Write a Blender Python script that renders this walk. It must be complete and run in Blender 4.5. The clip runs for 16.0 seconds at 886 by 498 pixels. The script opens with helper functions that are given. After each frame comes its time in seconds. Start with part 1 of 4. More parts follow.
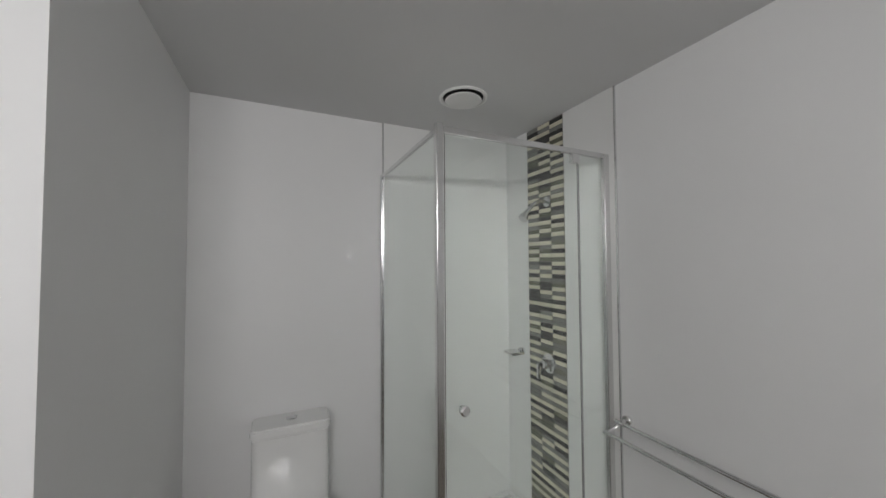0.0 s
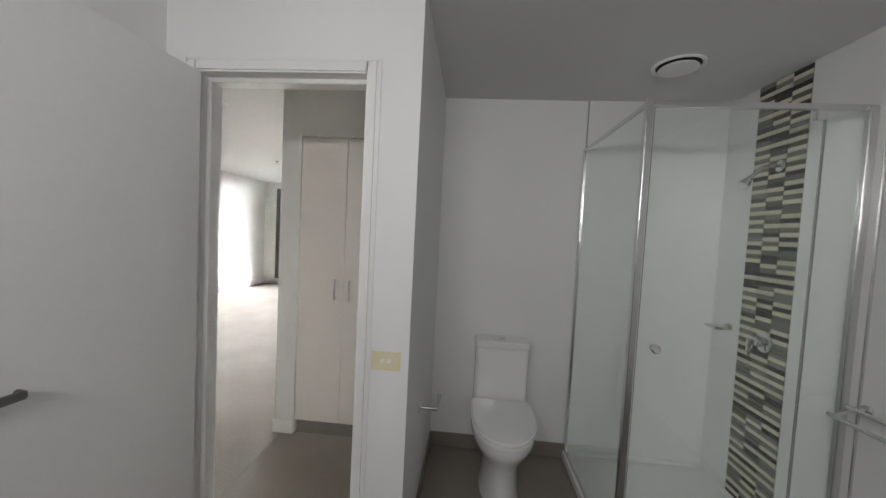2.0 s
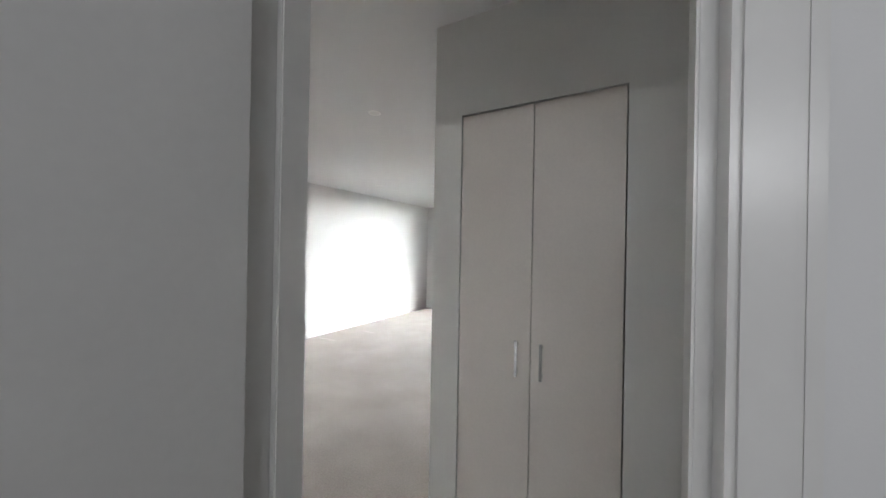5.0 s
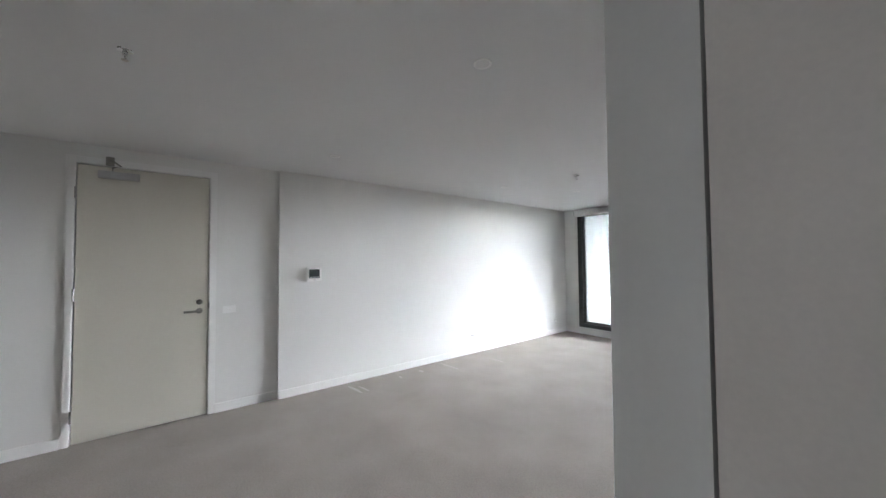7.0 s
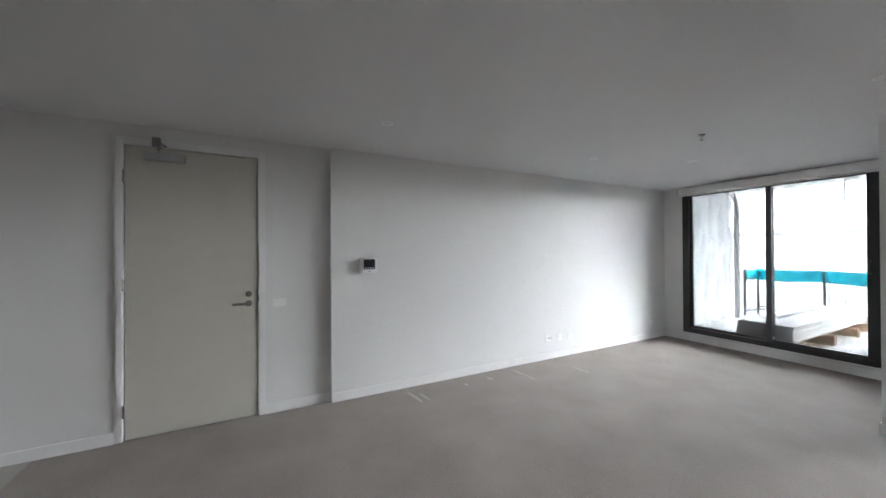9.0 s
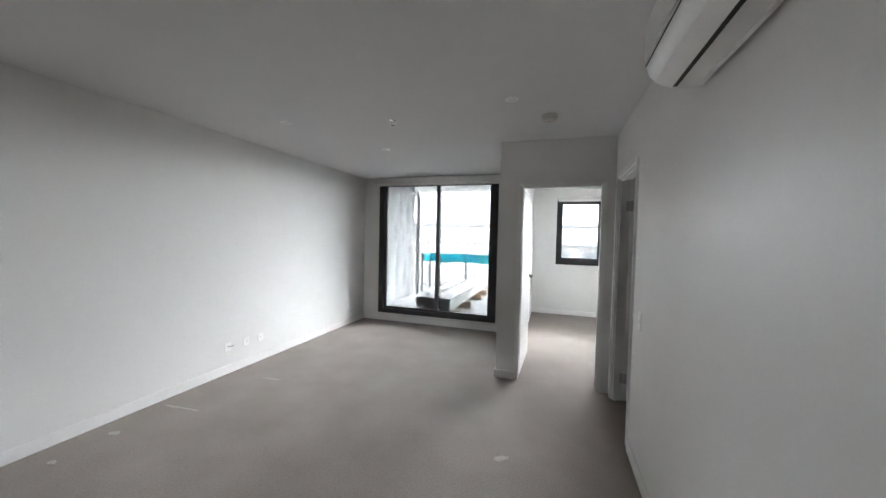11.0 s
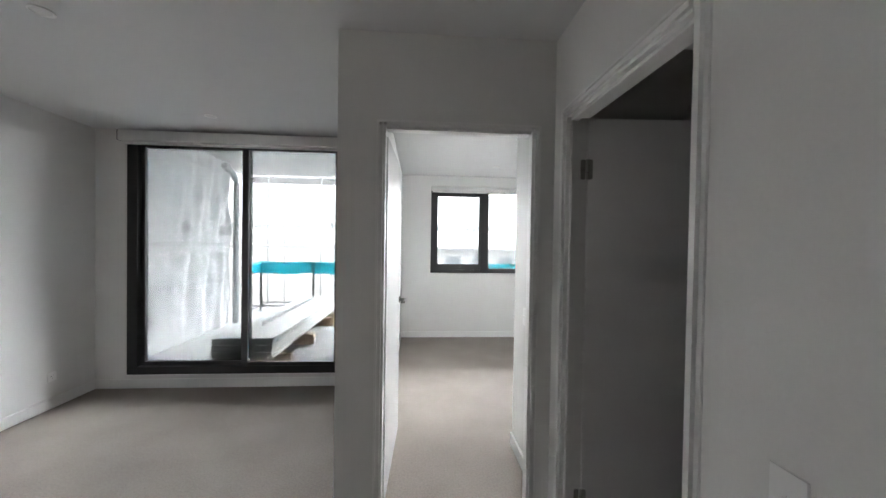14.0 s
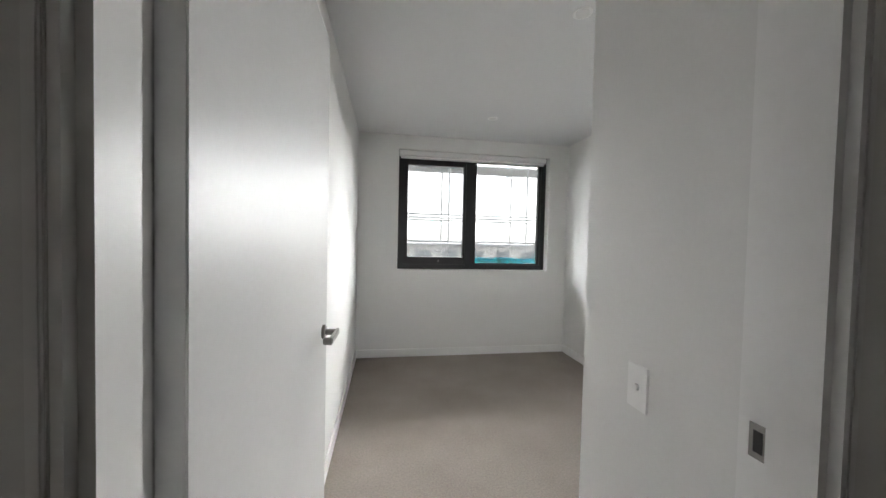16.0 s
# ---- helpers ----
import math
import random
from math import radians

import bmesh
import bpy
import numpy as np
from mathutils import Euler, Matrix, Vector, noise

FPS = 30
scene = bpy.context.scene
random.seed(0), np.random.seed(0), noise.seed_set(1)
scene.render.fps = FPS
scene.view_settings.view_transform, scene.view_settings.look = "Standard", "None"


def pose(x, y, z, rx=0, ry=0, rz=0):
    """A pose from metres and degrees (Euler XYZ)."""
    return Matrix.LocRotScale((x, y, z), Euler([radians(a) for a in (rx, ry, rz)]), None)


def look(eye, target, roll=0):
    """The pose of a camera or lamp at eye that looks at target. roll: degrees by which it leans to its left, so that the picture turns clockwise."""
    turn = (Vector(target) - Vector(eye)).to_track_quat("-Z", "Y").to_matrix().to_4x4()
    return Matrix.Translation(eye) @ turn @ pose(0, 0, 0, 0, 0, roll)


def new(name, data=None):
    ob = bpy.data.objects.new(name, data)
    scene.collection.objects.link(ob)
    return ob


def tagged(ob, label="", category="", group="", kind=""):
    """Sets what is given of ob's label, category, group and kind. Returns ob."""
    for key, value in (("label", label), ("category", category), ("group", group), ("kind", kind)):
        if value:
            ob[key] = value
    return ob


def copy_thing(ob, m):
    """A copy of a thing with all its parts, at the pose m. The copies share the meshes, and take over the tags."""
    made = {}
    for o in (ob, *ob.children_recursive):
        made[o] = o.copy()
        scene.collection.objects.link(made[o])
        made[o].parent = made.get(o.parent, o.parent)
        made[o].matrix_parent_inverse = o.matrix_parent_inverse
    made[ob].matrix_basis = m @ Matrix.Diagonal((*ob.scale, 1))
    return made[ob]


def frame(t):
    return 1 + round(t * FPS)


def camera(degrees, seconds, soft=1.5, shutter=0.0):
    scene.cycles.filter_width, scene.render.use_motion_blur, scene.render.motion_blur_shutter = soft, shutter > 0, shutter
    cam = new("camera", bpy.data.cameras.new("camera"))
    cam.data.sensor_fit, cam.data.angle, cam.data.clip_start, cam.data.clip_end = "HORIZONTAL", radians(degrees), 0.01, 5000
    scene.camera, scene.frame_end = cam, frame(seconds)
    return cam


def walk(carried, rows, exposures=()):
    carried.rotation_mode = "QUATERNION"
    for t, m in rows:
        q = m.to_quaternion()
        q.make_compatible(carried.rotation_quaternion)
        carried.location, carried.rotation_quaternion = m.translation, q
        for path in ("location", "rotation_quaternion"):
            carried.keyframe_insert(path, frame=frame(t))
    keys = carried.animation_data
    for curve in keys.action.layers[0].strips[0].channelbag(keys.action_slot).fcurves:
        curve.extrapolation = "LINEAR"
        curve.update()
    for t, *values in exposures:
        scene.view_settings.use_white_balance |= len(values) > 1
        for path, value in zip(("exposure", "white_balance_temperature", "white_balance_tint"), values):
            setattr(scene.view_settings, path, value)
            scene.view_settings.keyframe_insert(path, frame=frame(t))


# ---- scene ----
cam = camera(104.4, 16.0)
PATH = [
    (0, (1.527, -6.05, 1.571), (2.361, -4.233, 1.637), -0.3),
    (0.5, (1.43, -6.209, 1.531), (2.108, -4.328, 1.485), 1.0),
    (1, (1.375, -6.325, 1.499), (1.842, -4.384, 1.385), 2.2),
    (1.5, (1.354, -6.388, 1.48), (1.536, -4.399, 1.37), 3.0),
    (2, (1.322, -6.432, 1.471), (1.166, -4.44, 1.38), 2.9),
    (2.5, (1.271, -6.405, 1.477), (0.827, -4.457, 1.395), 2.1),
    (3, (1.18, -6.333, 1.467), (0.543, -4.439, 1.389), 1.0),
    (3.5, (1.11, -6.212, 1.457), (0.337, -4.369, 1.381), 0.6),
    (4, (1.048, -6.016, 1.47), (0.174, -4.218, 1.413), 1.0),
    (4.2, (1.018, -5.912, 1.477), (0.121, -4.125, 1.443), 1.3),
    (6.3, (0.479, -4.973, 1.491), (-0.831, -3.463, 1.523), -0.6),
    (6.5, (0.426, -4.902, 1.497), (-0.957, -3.458, 1.536), -0.6),
    (7, (0.293, -4.742, 1.514), (-1.276, -3.504, 1.576), -0.4),
    (7.5, (0.138, -4.678, 1.484), (-1.620, -3.726, 1.547), -0.0),
    (8, (0.019, -4.57, 1.499), (-1.869, -3.91, 1.538), 0.6),
    (8.5, (-0.101, -4.491, 1.489), (-1.998, -3.856, 1.505), 0.4),
    (9, (-0.288, -4.401, 1.496), (-2.062, -3.476, 1.506), -0.3),
    (9.5, (-0.432, -4.247, 1.51), (-1.943, -2.936, 1.503), -0.2),
    (10, (-0.517, -4.072, 1.521), (-1.727, -2.48, 1.492), 0.6),
    (12.3, (-0.589, -3.018, 1.458), (-0.702, -1.023, 1.374), 0.9),
    (12.5, (-0.609, -2.884, 1.45), (-0.69, -0.888, 1.373), 0.8),
    (13, (-0.653, -2.519, 1.448), (-0.661, -0.52, 1.395), 0.8),
    (13.5, (-0.667, -2.143, 1.46), (-0.6, -0.144, 1.427), 0.7),
    (14, (-0.705, -1.757, 1.459), (-0.561, 0.237, 1.43), 0.9),
    (14.5, (-0.709, -1.377, 1.446), (-0.502, 0.612, 1.409), 0.9),
    (15, (-0.661, -1.005, 1.442), (-0.402, 0.978, 1.394), 1.4),
    (15.5, (-0.658, -0.624, 1.382), (-0.359, 1.353, 1.323), 1.5),
    (16, (-0.639, -0.325, 1.353), (-0.313, 1.647, 1.297), 1.3),
]
walk(cam, [(t, look(eye, target, roll)) for t, eye, target, roll in PATH],
     exposures=[(0.0, 9.25, 6450, 10), (1.0, 9.2, 6450, 10), (2.0, 8.85, 6450, 10), (3.0, 8.75, 6500, 10), (4.2, 8.6, 6400, 10), (6.3, 8.1, 5900, 10), (7.0, 7.95, 5950, 10),
                (8.5, 7.6, 5950, 10), (10.0, 7.4, 6000, 10), (12.5, 7.15, 6150, 10), (13.5, 7.1, 6150, 10), (15.0, 7.1, 6200, 10), (16.0, 6.25, 6400, 10)])
# power of the added bathroom fill lamp
BATH_W = 0.036
# ---- light ----
world = bpy.data.worlds.new("overcast_sky")
scene.world = world
world.use_nodes = True
wn = world.node_tree.nodes
sky = wn.new("ShaderNodeTexSky")
sky.sky_type, sky.sun_disc = "NISHITA", False
sky.sun_elevation, sky.sun_rotation = radians(38), radians(30)
sky.air_density, sky.dust_density, sky.ozone_density = 1.0, 1.5, 1.0
wn["Background"].inputs["Strength"].default_value = 0.15
cloud = wn.new("ShaderNodeHueSaturation")  # cloud cover greys the sky
cloud.inputs["Saturation"].default_value = 0.1
world.node_tree.links.new(sky.outputs["Color"], cloud.inputs["Color"])
# an overcast sky: brightest overhead, dimmer towards the horizon
sky_way, sky_split = wn.new("ShaderNodeTexCoord"), wn.new("ShaderNodeSeparateXYZ")
dome, veil = wn.new("ShaderNodeMapRange"), wn.new("ShaderNodeVectorMath")
dome.inputs["From Min"].default_value, dome.inputs["From Max"].default_value = 0.0, 1.0
dome.inputs["To Min"].default_value, dome.inputs["To Max"].default_value = 0.3, 1.2
veil.operation = "MULTIPLY"
world.node_tree.links.new(sky_way.outputs["Generated"], sky_split.inputs["Vector"])
world.node_tree.links.new(sky_split.outputs["Z"], dome.inputs["Value"])
world.node_tree.links.new(cloud.outputs["Color"], veil.inputs[0])
world.node_tree.links.new(dome.outputs["Result"], veil.inputs[1])
world.node_tree.links.new(veil.outputs["Vector"], wn["Background"].inputs["Color"])

sun_data = bpy.data.lights.new("sun", "SUN")
sun_data.energy, sun_data.angle, sun_data.color = 0.025, radians(75), (0.985, 0.99, 1.0)
sun = new("sun", sun_data)
sun.matrix_world = look((7.88, 13.65, 12.31), (0, 0, 0))


def sky_portal(name, x, y, z, w, h):
    d = bpy.data.lights.new(name, "AREA")
    d.shape, d.size, d.size_y = "RECTANGLE", w, h
    d.cycles.is_portal = True
    o = new(name, d)
    o.matrix_world = look((x, y, z), (x, y - 1, z))


sky_portal("window_daylight", -2.46, 1.93, 1.3, 2.0, 2.2)
sky_portal("window_daylight", 0.40, 3.82, 1.68, 1.75, 1.3)


# ---- materials ----
def material(name, color, rough=0.5, metal=0.0, grain=0.0, grain_size=40.0, stain=0.0, stain_size=1.5, bump=0.0, bump_size=200.0,
             coat=0.0, spec=0.5, per_object=0.0, transmission=0.0, ior=1.5, stretch=(1, 1, 1), sheen=0.0):
    """A painted, woven, cast or metal surface: colour with a fine grain and broad stains, and a fine relief."""
    m = bpy.data.materials.new(name)
    m.use_nodes = True
    n, link = m.node_tree.nodes, m.node_tree.links
    b = n["Principled BSDF"]
    b.inputs["Roughness"].default_value, b.inputs["Metallic"].default_value = rough, metal
    b.inputs["Specular IOR Level"].default_value, b.inputs["Coat Weight"].default_value = spec, coat
    b.inputs["Transmission Weight"].default_value, b.inputs["IOR"].default_value = transmission, ior
    b.inputs["Base Color"].default_value = (*color, 1)
    b.inputs["Sheen Weight"].default_value, b.inputs["Sheen Roughness"].default_value = sheen, 0.45
    coord = n.new("ShaderNodeTexCoord")
    place = n.new("ShaderNodeMapping")
    place.inputs["Scale"].default_value = stretch
    link.new(coord.outputs["Object"], place.inputs["Vector"])
    last = None
    for amount, size, detail in ((grain, grain_size, 4.0), (stain, stain_size, 5.0)):
        if not amount:
            continue
        tex = n.new("ShaderNodeTexNoise")
        tex.inputs["Scale"].default_value, tex.inputs["Detail"].default_value = size, detail
        link.new(place.outputs["Vector"], tex.inputs["Vector"])
        ramp = n.new("ShaderNodeMapRange")
        ramp.inputs["From Min"].default_value, ramp.inputs["From Max"].default_value = 0.3, 0.7
        ramp.inputs["To Min"].default_value, ramp.inputs["To Max"].default_value = 1 - amount, 1 + amount * 0.5
        link.new(tex.outputs["Fac"], ramp.inputs["Value"])
        mix = n.new("ShaderNodeVectorMath")
        mix.operation = "MULTIPLY"
        if last is None:
            mix.inputs[0].default_value = color
        else:
            link.new(last, mix.inputs[0])
        link.new(ramp.outputs["Result"], mix.inputs[1])
        last = mix.outputs["Vector"]
    if per_object:
        info = n.new("ShaderNodeObjectInfo")
        ramp = n.new("ShaderNodeMapRange")
        ramp.inputs["To Min"].default_value, ramp.inputs["To Max"].default_value = 1 - per_object, 1 + per_object
        link.new(info.outputs["Random"], ramp.inputs["Value"])
        mix = n.new("ShaderNodeVectorMath")
        mix.operation = "MULTIPLY"
        if last is None:
            mix.inputs[0].default_value = color
        else:
            link.new(last, mix.inputs[0])
        link.new(ramp.outputs["Result"], mix.inputs[1])
        last = mix.outputs["Vector"]
    if last is not None:
        link.new(last, b.inputs["Base Color"])
    if bump:
        tex = n.new("ShaderNodeTexNoise")
        tex.inputs["Scale"].default_value, tex.inputs["Detail"].default_value = bump_size, 3.0
        link.new(place.outputs["Vector"], tex.inputs["Vector"])
        rel = n.new("ShaderNodeBump")
        rel.inputs["Strength"].default_value, rel.inputs["Distance"].default_value = bump, 0.002
        link.new(tex.outputs["Fac"], rel.inputs["Height"])
        link.new(rel.outputs["Normal"], b.inputs["Normal"])
    return m


M_WALL = material("wall_paint", (0.74, 0.735, 0.715), 0.45, grain=0.015, grain_size=90, stain=0.03, stain_size=0.8, bump=0.12, bump_size=260, spec=0.35)
M_CEIL = material("ceiling_paint", (0.70, 0.70, 0.70), 0.85, stain=0.02, stain_size=0.7, bump=0.1, bump_size=220, spec=0.2)
M_TRIM = material("gloss_trim_paint", (0.80, 0.795, 0.78), 0.28, grain=0.02, grain_size=30, stain=0.03, stain_size=2, bump=0.04, bump_size=90)
M_DOOR = material("white_door_paint", (0.79, 0.785, 0.775), 0.27, grain=0.015, grain_size=60, stain=0.03, stain_size=1.2, bump=0.06, bump_size=160)
M_ENTRY = material("beige_door_paint", (0.60, 0.575, 0.50), 0.38, grain=0.02, grain_size=50, stain=0.04, stain_size=1.3, bump=0.06, bump_size=160)
M_LAM = material("taupe_laminate", (0.72, 0.675, 0.63), 0.4, grain=0.03, grain_size=120, stain=0.03, stain_size=1.5, bump=0.03, bump_size=300)
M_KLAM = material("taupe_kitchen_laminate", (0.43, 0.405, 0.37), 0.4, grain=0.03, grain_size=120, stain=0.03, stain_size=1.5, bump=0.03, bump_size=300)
M_BROWN = material("brown_laminate", (0.22, 0.165, 0.13), 0.35, grain=0.06, grain_size=80, stain=0.05, stain_size=2)
M_CARPET = material("beige_carpet", (0.30, 0.262, 0.228), 0.95, grain=0.16, grain_size=90, stain=0.13, stain_size=2.2, bump=1.0, bump_size=330, spec=0.1, sheen=0.12)
M_CARPET_MARK = material("flattened_carpet", (0.45, 0.41, 0.37), 0.95, grain=0.2, grain_size=60, stain=0.1, stain_size=9, bump=0.6, bump_size=240, spec=0.1)
M_FLOOR_TILE = material("taupe_floor_tile", (0.235, 0.205, 0.175), 0.38, grain=0.06, grain_size=60, stain=0.07, stain_size=3, bump=0.08, bump_size=120)
M_KTILE = material("polished_grey_tile", (0.36, 0.34, 0.31), 0.16, grain=0.03, grain_size=30, stain=0.05, stain_size=3, per_object=0.02)
M_GROUT = material("grout", (0.30, 0.28, 0.26), 0.9, grain=0.1, grain_size=200)
M_WETWALL = material("wet_wall_panel", (0.80, 0.80, 0.79), 0.16, stain=0.02, stain_size=1.2, bump=0.02, bump_size=60)
M_BATHWALL = material("bathroom_paint", (0.80, 0.80, 0.80), 0.6, stain=0.025, stain_size=1.2, bump=0.08, bump_size=240)
M_CERAMIC = material("white_ceramic", (0.83, 0.83, 0.82), 0.12, stain=0.015, stain_size=5, coat=0.3)
M_PLASTIC = material("white_plastic", (0.84, 0.835, 0.82), 0.35, stain=0.03, stain_size=8)
# smoke alarm plastic, greyer than M_PLASTIC
M_ALARM = material("greyish_plastic", (0.52, 0.515, 0.49), 0.45, stain=0.05, stain_size=14)
M_CREAM = material("yellowed_plastic", (0.74, 0.68, 0.46), 0.35, stain=0.05, stain_size=20)
M_GREYPL = material("grey_plastic", (0.28, 0.28, 0.28), 0.4, stain=0.05, stain_size=20)
M_SCREEN = material("dark_display", (0.015, 0.018, 0.022), 0.12)
M_ICON = material("pale_button_print", (0.55, 0.58, 0.6), 0.4)
M_CHROME = material("chrome", (0.78, 0.78, 0.78), 0.08, 1.0, stain=0.04, stain_size=12)
M_NICKEL = material("satin_nickel", (0.26, 0.25, 0.235), 0.32, 1.0, grain=0.06, grain_size=150)
M_HINGE = material("satin_hinge_steel", (0.42, 0.415, 0.40), 0.38, 0.9, grain=0.08, grain_size=150)
M_ALU = material("bright_aluminium", (0.72, 0.72, 0.72), 0.24, 1.0, grain=0.04, grain_size=90)
M_BLACK = material("black_powder_coat", (0.012, 0.012, 0.013), 0.4, grain=0.2, grain_size=160, bump=0.08, bump_size=500)


def window_glass(name, tint):
    """Thin flat glass, its colour darkened to dim the view outside: clear straight through, with a sharp reflection."""
    m = bpy.data.materials.new(name)
    m.use_nodes = True
    n, link = m.node_tree.nodes, m.node_tree.links
    n.remove(n["Principled BSDF"])
    clear, gloss, mix, fresnel = n.new("ShaderNodeBsdfTransparent"), n.new("ShaderNodeBsdfGlossy"), n.new("ShaderNodeMixShader"), n.new("ShaderNodeFresnel")
    clear.inputs["Color"].default_value = (tint, tint * 1.01, tint, 1)
    gloss.inputs["Roughness"].default_value = 0.0
    fresnel.inputs["IOR"].default_value = 1.3
    link.new(fresnel.outputs["Fac"], mix.inputs["Fac"])
    link.new(clear.outputs["BSDF"], mix.inputs[1])
    link.new(gloss.outputs["BSDF"], mix.inputs[2])
    link.new(mix.outputs["Shader"], n["Material Output"].inputs["Surface"])
    return m


# the dark tint holds back outdoor brightness; shadowless panes let daylight in undimmed
M_GLASS = window_glass("view_dimming_glass", 0.235)
M_SHGLASS = material("shower_glass", (0.92, 0.96, 0.94), 0.0, transmission=1.0, ior=1.45)
M_SPLASH = material("dark_splashback", (0.10, 0.105, 0.095), 0.14, stain=0.1, stain_size=2)
M_BENCH = material("white_stone_top", (0.74, 0.73, 0.71), 0.2, grain=0.05, grain_size=140)
M_BLIND = material("white_blind_fabric", (0.74, 0.735, 0.72), 0.6, grain=0.03, grain_size=150, bump=0.15, bump_size=400)
M_MEMBRANE = material("building_wrap", (0.80, 0.81, 0.82), 0.6, grain=0.03, grain_size=60, stain=0.05, stain_size=3, bump=0.1, bump_size=30)
M_PRINT = material("grey_print", (0.07, 0.075, 0.085), 0.45, stain=0.15, stain_size=14)
M_TAPE = material("grey_tape", (0.11, 0.115, 0.125), 0.4, stain=0.15, stain_size=5)
M_CONC = material("balcony_concrete", (0.56, 0.565, 0.57), 0.75, grain=0.12, grain_size=60, stain=0.15, stain_size=2, bump=0.3, bump_size=120)
M_SHEET = material("white_cement_sheet", (0.86, 0.855, 0.845), 0.7, grain=0.04, grain_size=50, stain=0.06, stain_size=4, per_object=0.06)
M_TIMBER = material("raw_pine", (0.42, 0.27, 0.16), 0.7, grain=0.2, grain_size=25, stain=0.15, stain_size=5, stretch=(1, 8, 8))
M_TEAL = material("teal_tarpaulin", (0.01, 0.50, 0.62), 0.45, grain=0.08, grain_size=40, stain=0.12, stain_size=6, bump=0.3, bump_size=25)
M_STEEL = material("galvanised_steel", (0.36, 0.37, 0.38), 0.45, 0.8, grain=0.12, grain_size=60, stain=0.1, stain_size=4)
M_SCAF = material("pale_scaffold_tube", (0.62, 0.63, 0.64), 0.5, 0.25, grain=0.1, grain_size=60, stain=0.12, stain_size=4)
M_PIPE = material("grey_pvc_pipe", (0.50, 0.505, 0.51), 0.4, stain=0.08, stain_size=5)
M_RENDERED = material("pale_render", (0.74, 0.73, 0.71), 0.85, grain=0.05, grain_size=40, stain=0.1, stain_size=1, bump=0.2, bump_size=120)
M_GROUND = material("bare_ground", (0.30, 0.285, 0.26), 0.95, grain=0.15, grain_size=2, stain=0.25, stain_size=0.15)
M_ROOF = material("grey_metal_roof", (0.48, 0.50, 0.52), 0.5, grain=0.08, grain_size=10, stain=0.1, stain_size=1)
# far windows with the haze of distance put into a pale colour
M_HAZYWIN = material("hazy_distant_window", (0.30, 0.33, 0.35), 0.3)
M_GASKET = material("dark_gap", (0.02, 0.02, 0.02), 0.8)
M_MO = [material("mosaic_cream", (0.66, 0.63, 0.50), 0.2, stain=0.08, stain_size=30, per_object=0.08),
        material("mosaic_grey", (0.21, 0.21, 0.195), 0.2, stain=0.12, stain_size=30, per_object=0.22),
        material("mosaic_dark", (0.06, 0.06, 0.057), 0.16, stain=0.15, stain_size=30, per_object=0.25),
        material("mosaic_olive", (0.16, 0.16, 0.12), 0.2, stain=0.15, stain_size=30, per_object=0.2)]


# ---- mesh helpers ----
def box(bm, x0, x1, y0, y1, z0, z1):
    v = [bm.verts.new((x, y, z)) for x in (x0, x1) for y in (y0, y1) for z in (z0, z1)]
    for f in ((0, 1, 3, 2), (4, 6, 7, 5), (0, 4, 5, 1), (2, 3, 7, 6), (0, 2, 6, 4), (1, 5, 7, 3)):
        bm.faces.new([v[i] for i in f])


def boxes(*rows, bevel=0.0, segments=2):
    bm = bmesh.new()
    for r in rows:
        box(bm, *r)
    bmesh.ops.recalc_face_normals(bm, faces=bm.faces)
    if bevel:
        bmesh.ops.bevel(bm, geom=list(bm.edges), offset=bevel, segments=segments, affect="EDGES", clamp_overlap=True)
    return bm


def tube(bm, points, r, seg=12, r_end=None):
    """A round bar along points, capped."""
    pts = [Vector(p) for p in points]
    rings = []
    for i, p in enumerate(pts):
        way = (pts[min(i + 1, len(pts) - 1)] - pts[max(i - 1, 0)]).normalized()
        side = way.cross(Vector((0, 0, 1)) if abs(way.z) < 0.9 else Vector((1, 0, 0))).normalized()
        up = side.cross(way)
        rad = r if r_end is None else r + (r_end - r) * i / (len(pts) - 1)
        rings.append([bm.verts.new(p + rad * (math.cos(a) * side + math.sin(a) * up)) for a in (2 * math.pi * k / seg for k in range(seg))])
    for a, b in zip(rings, rings[1:]):
        for k in range(seg):
            bm.faces.new((a[k], a[(k + 1) % seg], b[(k + 1) % seg], b[k]))
    bm.faces.new(rings[0][::-1])
    bm.faces.new(rings[-1])
    return bm


def tubes(*rows, seg=12):
    bm = bmesh.new()
    for points, r in rows:
        tube(bm, points, r, seg)
    bmesh.ops.recalc_face_normals(bm, faces=bm.faces)
    return bm


def lathe(profile, axis=(0, 0, 1), at=(0, 0, 0), seg=28):
    """A turned shape: rows of (radius, height along the axis)."""
    bm = bmesh.new()
    turn = Vector((0, 0, 1)).rotation_difference(Vector(axis)).to_matrix()
    rings = []
    for r, h in profile:
        rings.append([bm.verts.new(turn @ Vector((r * math.cos(a), r * math.sin(a), h)) + Vector(at)) for a in (2 * math.pi * k / seg for k in range(seg))])
    for a, b in zip(rings, rings[1:]):
        for k in range(seg):
            bm.faces.new((a[k], a[(k + 1) % seg], b[(k + 1) % seg], b[k]))
    bm.faces.new(rings[0][::-1])
    bm.faces.new(rings[-1])
    bmesh.ops.recalc_face_normals(bm, faces=bm.faces)
    return bm


